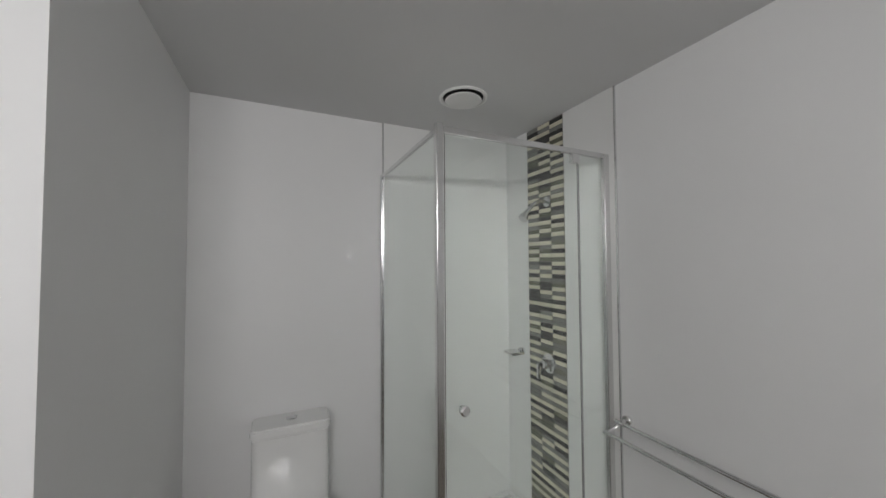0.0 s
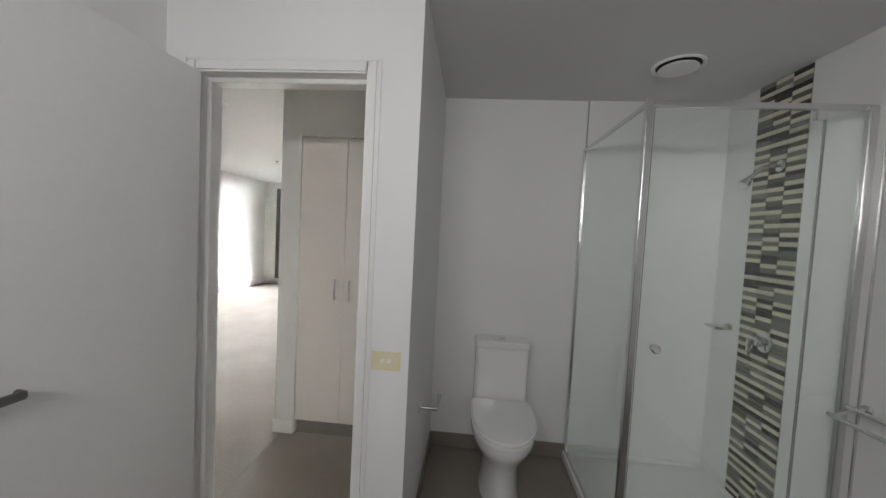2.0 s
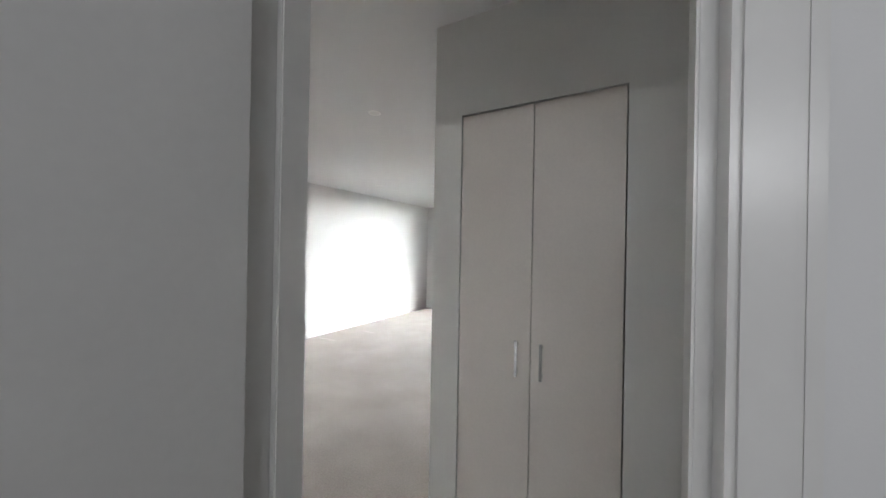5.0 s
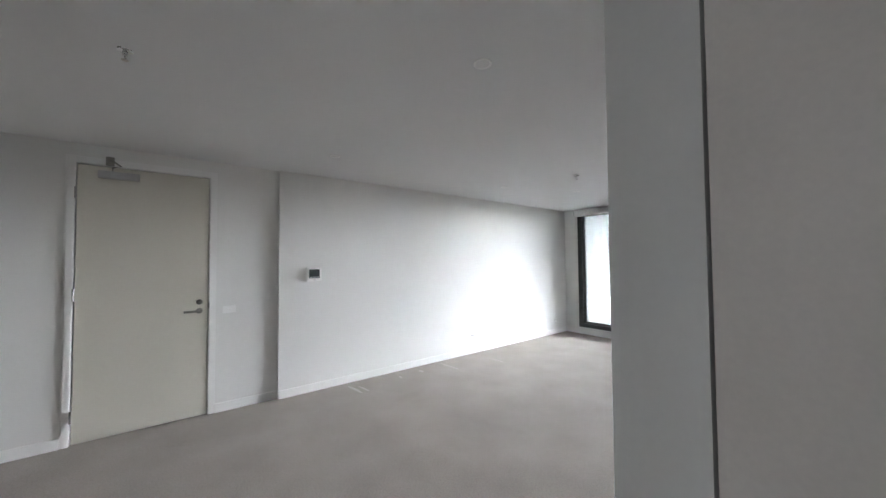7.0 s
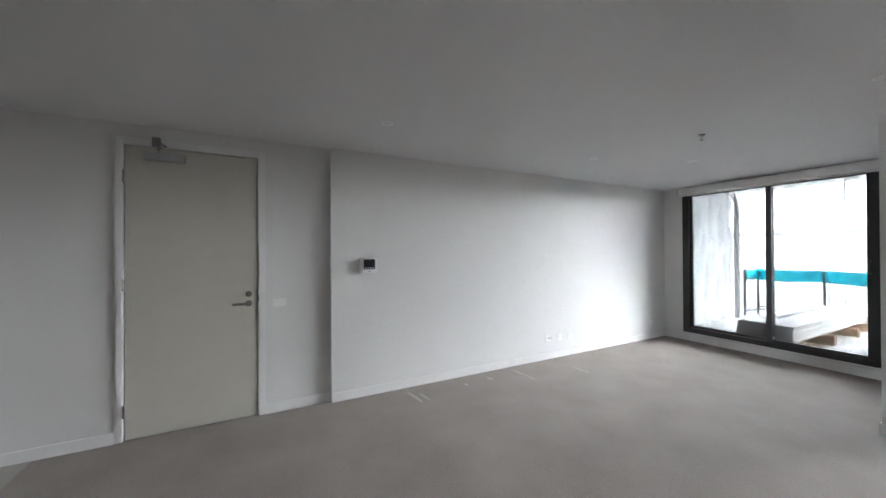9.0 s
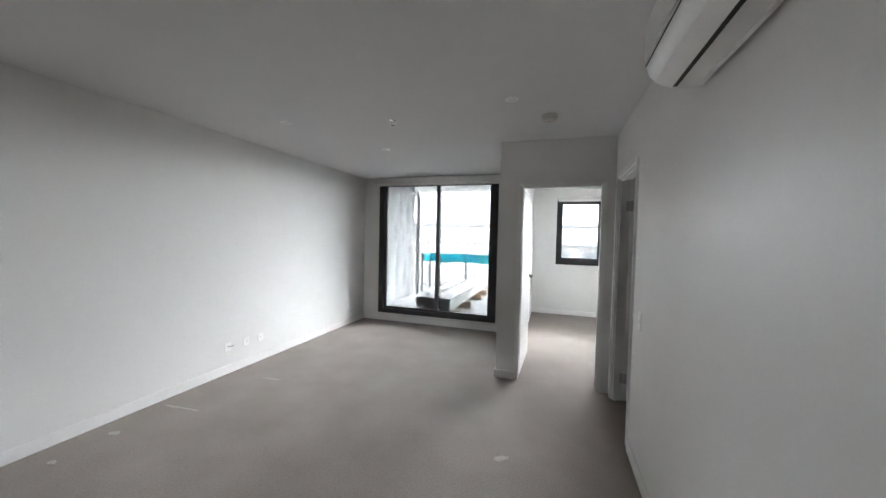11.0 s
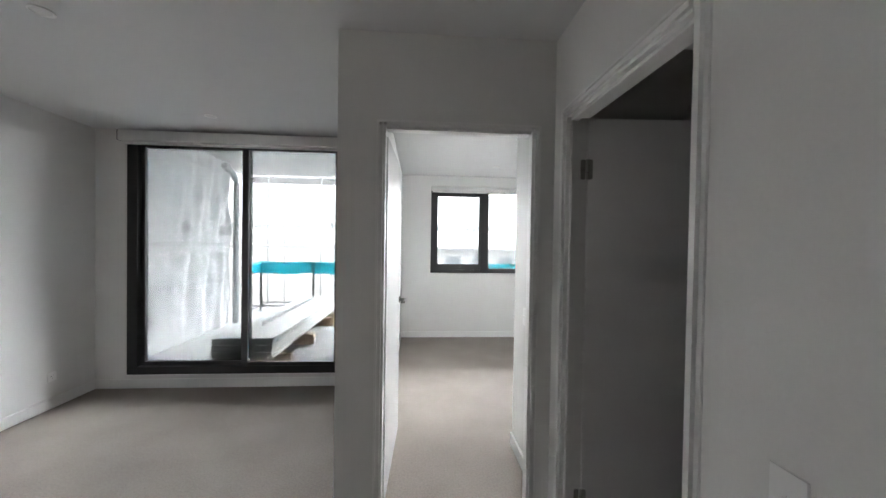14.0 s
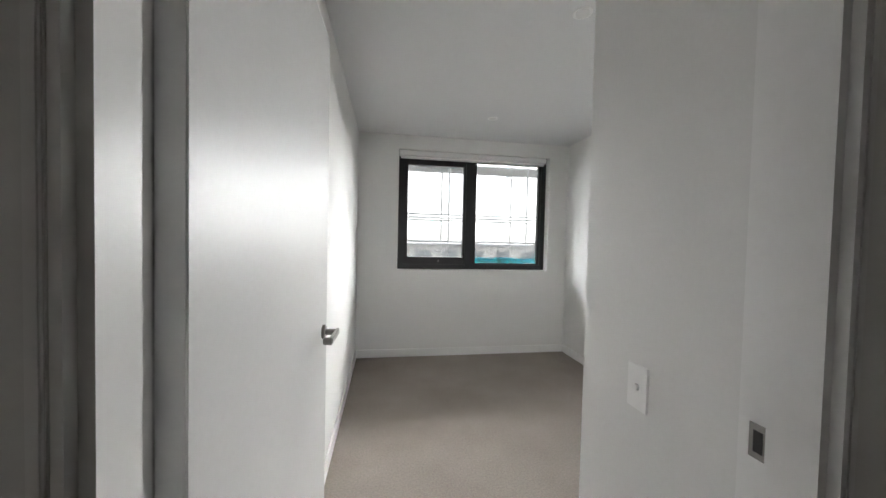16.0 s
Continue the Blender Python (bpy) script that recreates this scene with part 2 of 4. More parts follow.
def prism(outline, z0, z1, bevel=0.0, turn=None):
    """A flat outline raised from z0 to z1."""
    bm = bmesh.new()
    low = [bm.verts.new((x, y, z0)) for x, y in outline]
    top = [bm.verts.new((x, y, z1)) for x, y in outline]
    n = len(outline)
    bm.faces.new(low[::-1])
    bm.faces.new(top)
    for i in range(n):
        bm.faces.new((low[i], low[(i + 1) % n], top[(i + 1) % n], top[i]))
    bmesh.ops.recalc_face_normals(bm, faces=bm.faces)
    if bevel:
        rim = [e for e in bm.edges if abs(e.verts[0].co.z - e.verts[1].co.z) < 1e-6]
        bmesh.ops.bevel(bm, geom=rim, offset=bevel, segments=3, affect="EDGES", clamp_overlap=True)
    if turn is not None:
        bm.transform(turn)
    return bm


def rounded(w, d, r, seg=5):
    out = []
    for cx, cy, a0 in ((w / 2 - r, d / 2 - r, 0), (-w / 2 + r, d / 2 - r, 90), (-w / 2 + r, -d / 2 + r, 180), (w / 2 - r, -d / 2 + r, 270)):
        for k in range(seg + 1):
            a = radians(a0 + 90 * k / seg)
            out.append((cx + r * math.cos(a), cy + r * math.sin(a)))
    return out


def mesh_of(name, bm, mat, smooth=False):
    me = bpy.data.meshes.new(name)
    bm.to_mesh(me)
    bm.free()
    me.materials.append(mat)
    if smooth:
        me.polygons.foreach_set("use_smooth", [True] * len(me.polygons))
        me.set_sharp_from_angle(angle=radians(35))
    return me


def part(name, bm, mat, parent, label="", smooth=False):
    ob = new(name, mesh_of(name, bm, mat, smooth))
    ob.parent = parent
    return tagged(ob, label)


def thing(name, label, category, m=None, group="", kind=""):
    ob = new(name)
    if m is not None:
        ob.matrix_world = m
    return tagged(ob, label, category, group, kind)


def solid(name, bm, mat, label, category, kind="", smooth=False, group=""):
    return tagged(new(name, mesh_of(name, bm, mat, smooth)), label, category, group, kind)


def structure(name, bm, mat, label, category):
    return solid(name, bm, mat, label, category, "structure")


# ---- the shell ----
C, CB = 2.52, 2.37      # ceiling heights: living rooms, bathroom
XL, XE = -3.82, -3.862  # long wall, entry wall
YN, YB = 1.80, 3.60     # balcony wall, bedroom end wall
YC, YD, YT = -4.138, -5.15, -4.11  # hall cupboard front, bathroom door wall, toilet wall
XN, XR = 1.112, 2.9     # toilet nook wall, towel rail wall
H = C + 0.03

structure("wall_west", boxes((-4.05, XL, -3.81, YN, 0, H)), M_WALL, "long off-white painted living room wall", "wall")
structure("wall_entry", boxes((-4.05, XE, -7.1, -5.43, 0, H), (-4.05, XE, -4.40, -3.81, 0, H), (-4.05, XE, -5.43, -4.40, 2.40, H)), M_WALL,
          "off-white wall around the entry door, set back slightly", "wall")
structure("wall_balcony", boxes((-4.05, -3.515, YN, 1.95, 0, H), (-1.412, -1.115, YN, 1.95, 0, H), (-3.515, -1.412, YN, 1.95, -0.1, 0.135), (-3.515, -1.412, YN, 1.95, 2.46, H)),
          M_WALL, "off-white wall around the balcony sliding window", "wall")
structure("wall_bedroom_door", boxes((-1.115, -0.909, 0, 0.11, 0, H), (-0.088, 0.0, 0, 0.11, 0, H), (-0.909, -0.088, 0, 0.11, 2.068, H)), M_WALL,
          "off-white wall around the bedroom doorway", "wall")
structure("wall_bedroom_west", boxes((-1.115, -0.96, 0.11, 3.84, 0, H)), M_WALL, "off-white bedroom side wall", "wall")
structure("wall_bedroom_north", boxes((-0.96, -0.512, YB, 3.84, 0, H), (1.30, 1.68, YB, 3.84, 0, H), (-0.512, 1.30, YB, 3.84, 0, 1.0), (-0.512, 1.30, YB, 3.84, 2.36, H)),
          M_WALL, "off-white bedroom wall around the window", "wall")
structure("wall_bedroom_east", boxes((1.54, 1.68, 0.69, YB, 0, H), (0.0, 0.11, 0.11, 0.69, 0, H), (0.11, 1.68, 0.58, 0.69, 0, H)), M_WALL,
          "off-white bedroom wall with a short return beside the door", "wall")
structure("wall_hall", boxes((0, 0.11, -3.40, -0.953, 0, H), (0, 0.14, YC, -3.40, 0, H), (0, 0.11, -0.094, 0.0, 0, H), (0, 0.11, -0.953, -0.094, 2.122, H)), M_WALL,
          "off-white wall with an air conditioner and a doorway", "wall")
structure("wall_second_bathroom", boxes((2.2, 2.3, -3.4, 0.11, 0, H), (0.11, 2.2, -3.4, -3.3, 0, H), (0.11, 2.2, 0.0, 0.11, 0, H)), M_WALL, "plain white walls of the dark side room", "wall")
structure("wall_cupboard", boxes((0.14, 0.80, YC, YC + 0.1, 2.085, H), (0.80, 1.0, YC, -3.40, 0, H), (0.14, 0.8, -3.5, -3.4, 0, H)), M_WALL, "off-white wall above the hall cupboard", "wall")
structure("wall_toilet_nook", boxes((1.0, XN, YD, -4.0, 0, H)), M_BATHWALL, "white wall beside the toilet", "wall")
structure("wall_toilet", boxes((XN, 3.02, YT, -4.0, 0, H)), M_BATHWALL, "white glossy wall behind the toilet", "wall")
structure("wall_towel", boxes((XR, 3.02, -7.5, YT, 0, H)), M_BATHWALL, "white glossy wall with a towel rail", "wall")
structure("wall_bathroom_door", boxes((0.0, 0.189, YD, -5.04, 0, H), (0.95, 1.0, YD, -5.04, 0, H), (1.0, XN, YD - 0.002, YD, 0, CB), (0.189, 0.95, YD, -5.04, 2.092, H)), M_BATHWALL,
          "white wall around the bathroom doorway", "wall")
structure("wall_bathroom_west", boxes((0, 0.10, -7.5, YD, 0, H)), M_BATHWALL, "white bathroom wall behind the open door", "wall")
structure("wall_bathroom_south", boxes((0.1, XR, -7.5, -7.4, 0, H)), M_BATHWALL, "plain white bathroom wall", "wall")
structure("wall_corridor", boxes((-4.25, -4.08, -5.9, -3.9, 0, H), (-4.08, -4.05, -5.9, -5.5, 0, H), (-4.08, -4.05, -4.3, -3.9, 0, H), (-4.25, -4.05, -5.9, -3.9, -0.3, 0.0), (-4.25, -4.05, -5.9, -3.9, H, H + 0.1)), M_WALL, "plain corridor wall behind the entry door", "wall")
structure("wall_kitchen", boxes((XE, 0, -7.1, -7.0, 0, H)), M_WALL, "plain white wall behind the kitchen", "wall")
structure("ceiling_main", boxes((-4.05, 3.02, -7.5, 1.95, C, C + 0.15), (-1.12, 3.02, 1.95, 3.84, C, C + 0.15)), M_CEIL, "flat white plaster ceiling", "ceiling")
structure("ceiling_bathroom", boxes((0.1, XR, -7.4, YD, CB, C - 0.01), (XN, XR, YD, YT, CB, C - 0.01)), M_CEIL, "lower flat white bathroom ceiling", "ceiling")
structure("slab", boxes((-4.05, 3.02, -7.5, 1.95, -0.3, -0.02), (-1.12, 3.02, 1.95, 3.84, -0.3, -0.02)), M_CONC, "concrete floor slab", "floor")
carpet = structure("floor_carpet", boxes((-3.9, 0.05, -5.88, YN, -0.02, 0), (0.05, 1.68, 0.05, 3.7, -0.02, 0), (-1.0, 0.05, YN, 3.7, -0.02, 0), (0.05, 2.25, -3.35, 0.05, -0.02, 0)),
                   M_CARPET, "worn beige cut-pile carpet with dents", "carpet")
structure("floor_bathroom", boxes((0.05, 1.02, YD, -4.0, -0.02, -0.002), (0.05, XR, -7.45, YD, -0.02, -0.002), (1.02, XR, YD, YT, -0.02, -0.002)), M_FLOOR_TILE,
          "taupe tiled bathroom and hall floor", "floor")


def baseboard(rows, mat=M_TRIM, h=0.09, label="white painted skirting board"):
    structure("baseboard", boxes(*[(a, b, c, d, 0.0, h) for a, b, c, d in rows], bevel=0.003), mat, label, "skirting")


T = 0.013
baseboard([(XL, XL + T, -3.81, YN)])
baseboard([(XE, XE + T, -6.39, -5.44)])
baseboard([(XE, XE + T, -4.39, -3.81)])
baseboard([(XL + T, -1.115 - T, YN - T, YN)])
baseboard([(-1.115, -0.914, -T, 0), (-1.115 - T, -1.115, -T, YN - T)])
baseboard([(-T, 0, YC, -0.967)])
baseboard([(-0.96, -0.96 + T, 0.16, YB), (-0.947, 1.54, YB - T, YB), (1.54 - T, 1.54, 0.69, YB - T)])
baseboard([(-T, 0, 0.16, 0.69 + T), (0, 1.54 - T, 0.69, 0.69 + T)])
baseboard([(-T, 0.14, YC - T, YC)])
baseboard([(XN, 2.02, YT - 0.01, YT), (XN, XN + 0.01, YD, YT - 0.01)], M_FLOOR_TILE, 0.1, "taupe tile skirting")
baseboard([(XR - 0.01, XR, -7.4, -4.95)], M_FLOOR_TILE, 0.1, "taupe tile skirting")


# ---- doors ----
def door_frame(name, w, h, depth, label, face=0.045, rounding=0.007):
    """A pressed door frame around an opening w wide, its near face at y = 0 and the opening from x = 0 to w."""
    f = thing(name, label, "door frame", kind="structure")
    p = 0.012
    for x0, x1 in ((-face, 0.0), (w, w + face)):
        bm = boxes((x0, x1, -p, depth + p, 0, h + face), bevel=rounding, segments=4)
        part("jamb", bm, M_TRIM, f, smooth=True)
    part("head", boxes((-0.5 * rounding, w + 0.5 * rounding, -p, depth + p, h, h + face), bevel=rounding, segments=4), M_TRIM, f, smooth=True)
    for x0, x1 in ((-face - 0.012, -face + 0.001), (w + face - 0.001, w + face + 0.012)):
        part("outer_bead", boxes((x0, x1, -0.006, 0.0, 0, h + face + 0.012), bevel=0.002), M_TRIM, f)
    part("outer_bead", boxes((-face, w + face, -0.006, 0.0, h + face - 0.001, h + face + 0.012), bevel=0.002), M_TRIM, f)
    return f


def stop_bead(f, w, h, y0, y1, s=0.014):
    for x0, x1 in ((0.0, s), (w - s, w)):
        part("stop", boxes((x0, x1, y0, y1, 0, h - s), bevel=0.003), M_TRIM, f)
    part("stop", boxes((0.0, w, y0, y1, h - s, h), bevel=0.003), M_TRIM, f)


def lever(parent, x, z, y, out, toward, length=0.12, rose=0.026, mat=M_NICKEL, hook=True):
    """A lever handle on a rose; out is the sign of y that it stands to, toward the sign of x that it points to."""
    part("rose", lathe([(rose, 0), (rose, 0.007), (rose - 0.004, 0.010)], (0, out, 0), (x, y, z)), mat, parent, smooth=True)
    bm = tubes(([(x, y + out * 0.008, z), (x, y + out * 0.046, z)], 0.0105), seg=14)
    part("spindle", bm, mat, parent, smooth=True)
    a, b = sorted((x - toward * 0.012, x + toward * length))
    c, d = sorted((y + out * 0.041, y + out * 0.053))
    part("grip", boxes((a, b, c, d, z - 0.011, z + 0.011), bevel=0.003), mat, parent, smooth=True)
    if hook:
        a, b = sorted((x + toward * (length - 0.012), x + toward * length))
        c, d = sorted((y + out * 0.024, y + out * 0.046))
        part("grip_return", boxes((a, b, c, d, z - 0.011, z + 0.011), bevel=0.003), mat, parent, smooth=True)


def hinge(parent, x, y, z, dx):
    bm = prism(rounded(0.024, 0.096, 0.008), -0.0015, 0.0015, 0.0004, pose(x + dx * 0.014, y - 0.001, z, 90, 0, 0))
    part("hinge", bm, M_HINGE, parent)
    part("hinge_knuckle", tubes(([(x, y - 0.004, z - 0.048), (x, y - 0.004, z + 0.048)], 0.006)), M_HINGE, parent, smooth=True)
    for dz in (-0.016, 0.016):
        part("knuckle_ring", lathe([(0.0064, -0.0008), (0.0064, 0.0008)], (0, 0, 1), (x, y - 0.004, z + dz), 12), M_GASKET, parent)


def leaf(name, w, h, label, mat, m):
    """A door leaf hinged at x = 0, from y = 0 to its thickness, 38 mm."""
    d = thing(name, label, "door", m, kind="structure")
    part("leaf", boxes((0.003, w, 0.0, 0.038, 0.012, h - 0.004), bevel=0.0025), mat, d)
    return d


# bathroom door, open square into the bathroom
f1 = door_frame("door_frame_1", 0.671, 2.05, 0.11, "white pressed door frame of the bathroom", 0.045)
f1.matrix_world = pose(0.234, YD, 0)
stop_bead(f1, 0.671, 2.05, 0.045, 0.11, 0.018)
d1 = leaf("door_1", 0.70, 2.045, "white painted bathroom door, standing open", M_DOOR, pose(0.224, YD - 0.012, 0, 0, 0, -93.2))
lever(d1, 0.645, 1.035, 0.038, 1, -1, 0.108)
lever(d1, 0.645, 1.035, 0.0, -1, -1)
part("privacy_pin", tubes(([(0.658, -0.006, 1.035), (0.658, -0.012, 1.035)], 0.004)), M_GASKET, d1)
part("latch_plate", boxes((0.70, 0.702, 0.008, 0.030, 0.995, 1.06), bevel=0.0005), M_ALU, d1)
part("latch_bolt", boxes((0.701, 0.713, 0.013, 0.025, 1.016, 1.038), bevel=0.002), material("brass_bolt", (0.45, 0.34, 0.15), 0.35, 1.0), d1, "dull brass latch bolt")
part("strike_plate", boxes((0.6515, 0.6525, 0.05, 0.075, 0.99, 1.06)), M_NICKEL, f1)

# bedroom door, folded back against the wall
f2 = door_frame("door_frame_2", 0.755, 2.035, 0.058, "white pressed door frame of the bedroom", 0.034, 0.013)
f2.matrix_world = pose(-0.876, 0, 0)
for x0, x1 in ((-0.036, -0.030), (0.785, 0.791)):
    part("rebate", boxes((x0, x1, 0.069, 0.122, 0, 2.066), bevel=0.001), M_TRIM, f2)
part("rebate", boxes((-0.030, 0.785, 0.069, 0.122, 2.061, 2.067)), M_TRIM, f2)
d2 = leaf("door_2", 0.815, 2.04, "white satin bedroom door, standing open against the wall", M_DOOR, pose(-0.874, 0.128, 0, 0, 0, 87.9))
lever(d2, 0.755, 1.03, 0.0, -1, -1, 0.115, 0.024)
for z in (1.83, 0.22):
    part("hinge", boxes((0.0008, 0.0032, 0.014, 0.037, z - 0.048, z + 0.048), bevel=0.0005), M_HINGE, d2)
    part("hinge_knuckle", tubes(([(-0.001, 0.044, z - 0.048), (-0.001, 0.044, z + 0.048)], 0.0065)), M_HINGE, d2, smooth=True)
    for dz in (-0.03, 0.0, 0.03):
        part("hinge_screw", lathe([(0.0035, 0), (0.0035, 0.0008), (0.002, 0.001)], (-1, 0, 0), (0.0008, 0.024, z + dz), 10), M_GASKET, d2)
part("strike_plate", boxes((0.783, 0.7845, 0.078, 0.104, 1.038, 1.090), bevel=0.0004), M_NICKEL, f2)
part("strike_hole", boxes((0.7822, 0.7832, 0.084, 0.097, 1.048, 1.080)), M_GASKET, f2)
for z in (1.83, 0.22):
    part("frame_hinge", boxes((-0.0298, -0.0270, 0.074, 0.112, z - 0.048, z + 0.048), bevel=0.0006), M_HINGE, f2)

# side room door, standing open inwards
f3 = door_frame("door_frame_3", 0.768, 2.075, 0.11, "white pressed door frame of the dark side room", 0.045, 0.013)
f3.matrix_world = pose(0, -0.139, 0, 0, 0, -90)
stop_bead(f3, 0.768, 2.075, 0.02, 0.055)
d3 = leaf("door_3", 0.82, 2.078, "white painted door, standing open into the dark room", M_DOOR, pose(0.104, -0.144, 0, 0, 0, -5.2))
lever(d3, 0.755, 1.058, 0.0, -1, -1, 0.12, 0.026)
hinge(d3, 0.0, 0.0, 1.83, 1)
hinge(d3, 0.0, 0.0, 0.22, 1)
for z in (1.83, 0.22):
    part("frame_hinge", prism(rounded(0.096, 0.024, 0.008), 0.0004, 0.0030, 0.0004, pose(0, 0.085, z, 0, 90, 0)), M_HINGE, f3)

# entry door, closed
f4 = door_frame("door_frame_4", 0.935, 2.352, 0.10, "white steel frame of the entry door", 0.05)
f4.matrix_world = pose(XE, -5.383, 0, 0, 0, 90)
d4 = leaf("door_4", 0.925, 2.348, "closed tall beige entry door with a door closer", M_ENTRY, pose(XE + 0.004, -5.378, 0, 0, 0, 90))
lever(d4, 0.855, 1.03, 0.0, -1, -1, 0.125, 0.027)
part("deadlock", lathe([(0.026, 0), (0.026, 0.008), (0.02, 0.022), (0.012, 0.026)], (0, -1, 0), (0.855, 0.0, 1.115)), M_NICKEL, d4, smooth=True)
part("lock_edge", boxes((0.926, 0.934, -0.008, 0.0, 1.05, 1.10)), M_ALU, d4)
part("closer_body", boxes((0.13, 0.40, -0.058, 0.0, 2.235, 2.30), bevel=0.006), M_ALU, d4, smooth=True)
part("closer_bracket", boxes((0.18, 0.235, -0.03, -0.004, 2.353, 2.43), bevel=0.004), M_NICKEL, f4)
part("closer_arm", tubes(([(0.22, -0.03, 2.30), (0.22, -0.03, 2.335), (0.28, -0.075, 2.345), (0.21, -0.028, 2.40)], 0.008)), M_NICKEL, d4, smooth=True)
for z in (2.10, 1.24, 0.24):
    part("hinge_knuckle", tubes(([(-0.003, -0.012, z - 0.05), (-0.003, -0.012, z + 0.05)], 0.009)), M_ALU, d4, smooth=True)


# ---- windows ----
def pane(parent, x0, x1, y, z0, z1, mat=M_GLASS, name="pane"):
    ob = part(name, boxes((x0, x1, y - 0.003, y + 0.003, z0, z1)), mat, parent)
    ob.visible_shadow = False
    return ob


w1 = thing("window_1", "black-framed sliding window to the balcony", "window", kind="structure")
y0, y1 = 1.775, 1.89
part("window_frame", boxes((-3.515, -3.42, y0, y1, 0.135, 2.46), (-1.485, -1.412, y0, y1, 0.135, 2.46), (-3.42, -1.485, y0, y1, 0.135, 0.215), (-3.42, -1.485, y0, y1, 2.385, 2.46), bevel=0.002), M_BLACK, w1)
part("fixed_sash", boxes((-3.42, -3.385, y0 + 0.05, y1 - 0.02, 0.215, 2.385), (-2.455, -2.385, y0 + 0.05, y1 - 0.02, 0.215, 2.385), (-3.385, -2.455, y0 + 0.05, y1 - 0.02, 0.215, 0.25),
                         (-3.385, -2.455, y0 + 0.05, y1 - 0.02, 2.36, 2.385), bevel=0.002), M_BLACK, w1)
part("sliding_sash", boxes((-2.448, -2.388, y0 + 0.005, y0 + 0.045, 0.215, 2.385), (-1.545, -1.485, y0 + 0.005, y0 + 0.045, 0.215, 2.385), (-2.388, -1.545, y0 + 0.005, y0 + 0.045, 0.215, 0.25),
                           (-2.388, -1.545, y0 + 0.005, y0 + 0.045, 2.355, 2.385), bevel=0.002), M_BLACK, w1)
pane(w1, -3.387, -2.453, y1 - 0.04, 0.248, 2.362)
pane(w1, -2.39, -1.543, y0 + 0.025, 0.248, 2.357)
part("pull_handle", tubes(([(-1.515, y0 + 0.006, 1.20), (-1.515, y0 - 0.035, 1.22), (-1.515, y0 - 0.045, 1.28), (-1.515, y0 - 0.035, 1.34), (-1.515, y0 + 0.006, 1.36)], 0.008)), M_BLACK, w1, smooth=True)
part("sash_lock", lathe([(0.013, 0), (0.013, 0.010), (0.009, 0.014)], (0, -1, 0), (-2.37, y0 + 0.005, 0.281), 18), M_ALU, w1, "round silver sash lock", True)
part("window_sill", boxes((-3.515, -1.412, y0 - 0.012, y0 + 0.003, 0.128, 0.14), bevel=0.002), M_TRIM, w1)


def roller_blind(x0, x1, y, z0, z1, label):
    b = thing("roller_blind", label, "blind")
    part("pelmet", boxes((x0, x1, y - 0.085, y, z0 + 0.03, z1), bevel=0.006), M_BLIND, b)
    part("hem_bar", tubes(([(x0 + 0.015, y - 0.03, z0 + 0.014), (x1 - 0.015, y - 0.03, z0 + 0.014)], 0.013)), M_BLIND, b, smooth=True)
    part("fabric_edge", boxes((x0 + 0.015, x1 - 0.015, y - 0.034, y - 0.031, z0 + 0.014, z0 + 0.035)), M_BLIND, b)
    for x in (x0 - 0.004, x1):
        part("end_cap", boxes((x, x + 0.004, y - 0.088, y, z0 + 0.028, z1 + 0.002)), M_GREYPL, b)
    return b


roller_blind(-3.555, -1.37, 1.799, 2.368, 2.492, "rolled-up white blind above the balcony window")
roller_blind(-0.506, 1.258, 3.69, 2.268, 2.352, "rolled-up white blind above the bedroom window")

w2 = thing("window_2", "black-framed bedroom window with an awning sash", "window", kind="structure")
y0, y1 = 3.70, 3.80
part("window_frame", boxes((-0.512, -0.45, y0, y1, 1.0, 2.36), (1.245, 1.30, y0, y1, 1.0, 2.36), (-0.45, 1.245, y0, y1, 1.0, 1.055), (-0.45, 1.245, y0, y1, 2.31, 2.36), (0.29, 0.418, y0, y1, 1.055, 2.31), bevel=0.002), M_BLACK, w2)
part("awning_sash", boxes((-0.45, -0.40, y0 + 0.012, y1 - 0.02, 1.055, 2.31), (0.265, 0.29, y0 + 0.012, y1 - 0.02, 1.055, 2.31), (-0.40, 0.265, y0 + 0.012, y1 - 0.02, 1.055, 1.14), (-0.40, 0.265, y0 + 0.012, y1 - 0.02, 2.22, 2.31), bevel=0.002), M_BLACK, w2)
part("fixed_bead", boxes((1.217, 1.245, y0 + 0.03, y1 - 0.02, 1.055, 2.31), (0.418, 1.217, y0 + 0.03, y1 - 0.02, 1.055, 1.075), (0.418, 1.217, y0 + 0.03, y1 - 0.02, 2.28, 2.31), bevel=0.002), M_BLACK, w2)
pane(w2, -0.402, 0.267, y1 - 0.045, 1.138, 2.222)
pane(w2, 0.417, 1.218, y1 - 0.045, 1.074, 2.282)
part("winder_button", lathe([(0.008, 0), (0.008, 0.006), (0.005, 0.008)], (0, -1, 0), (-0.03, y0 + 0.012, 1.095), 12), M_ALU, w2, smooth=True)


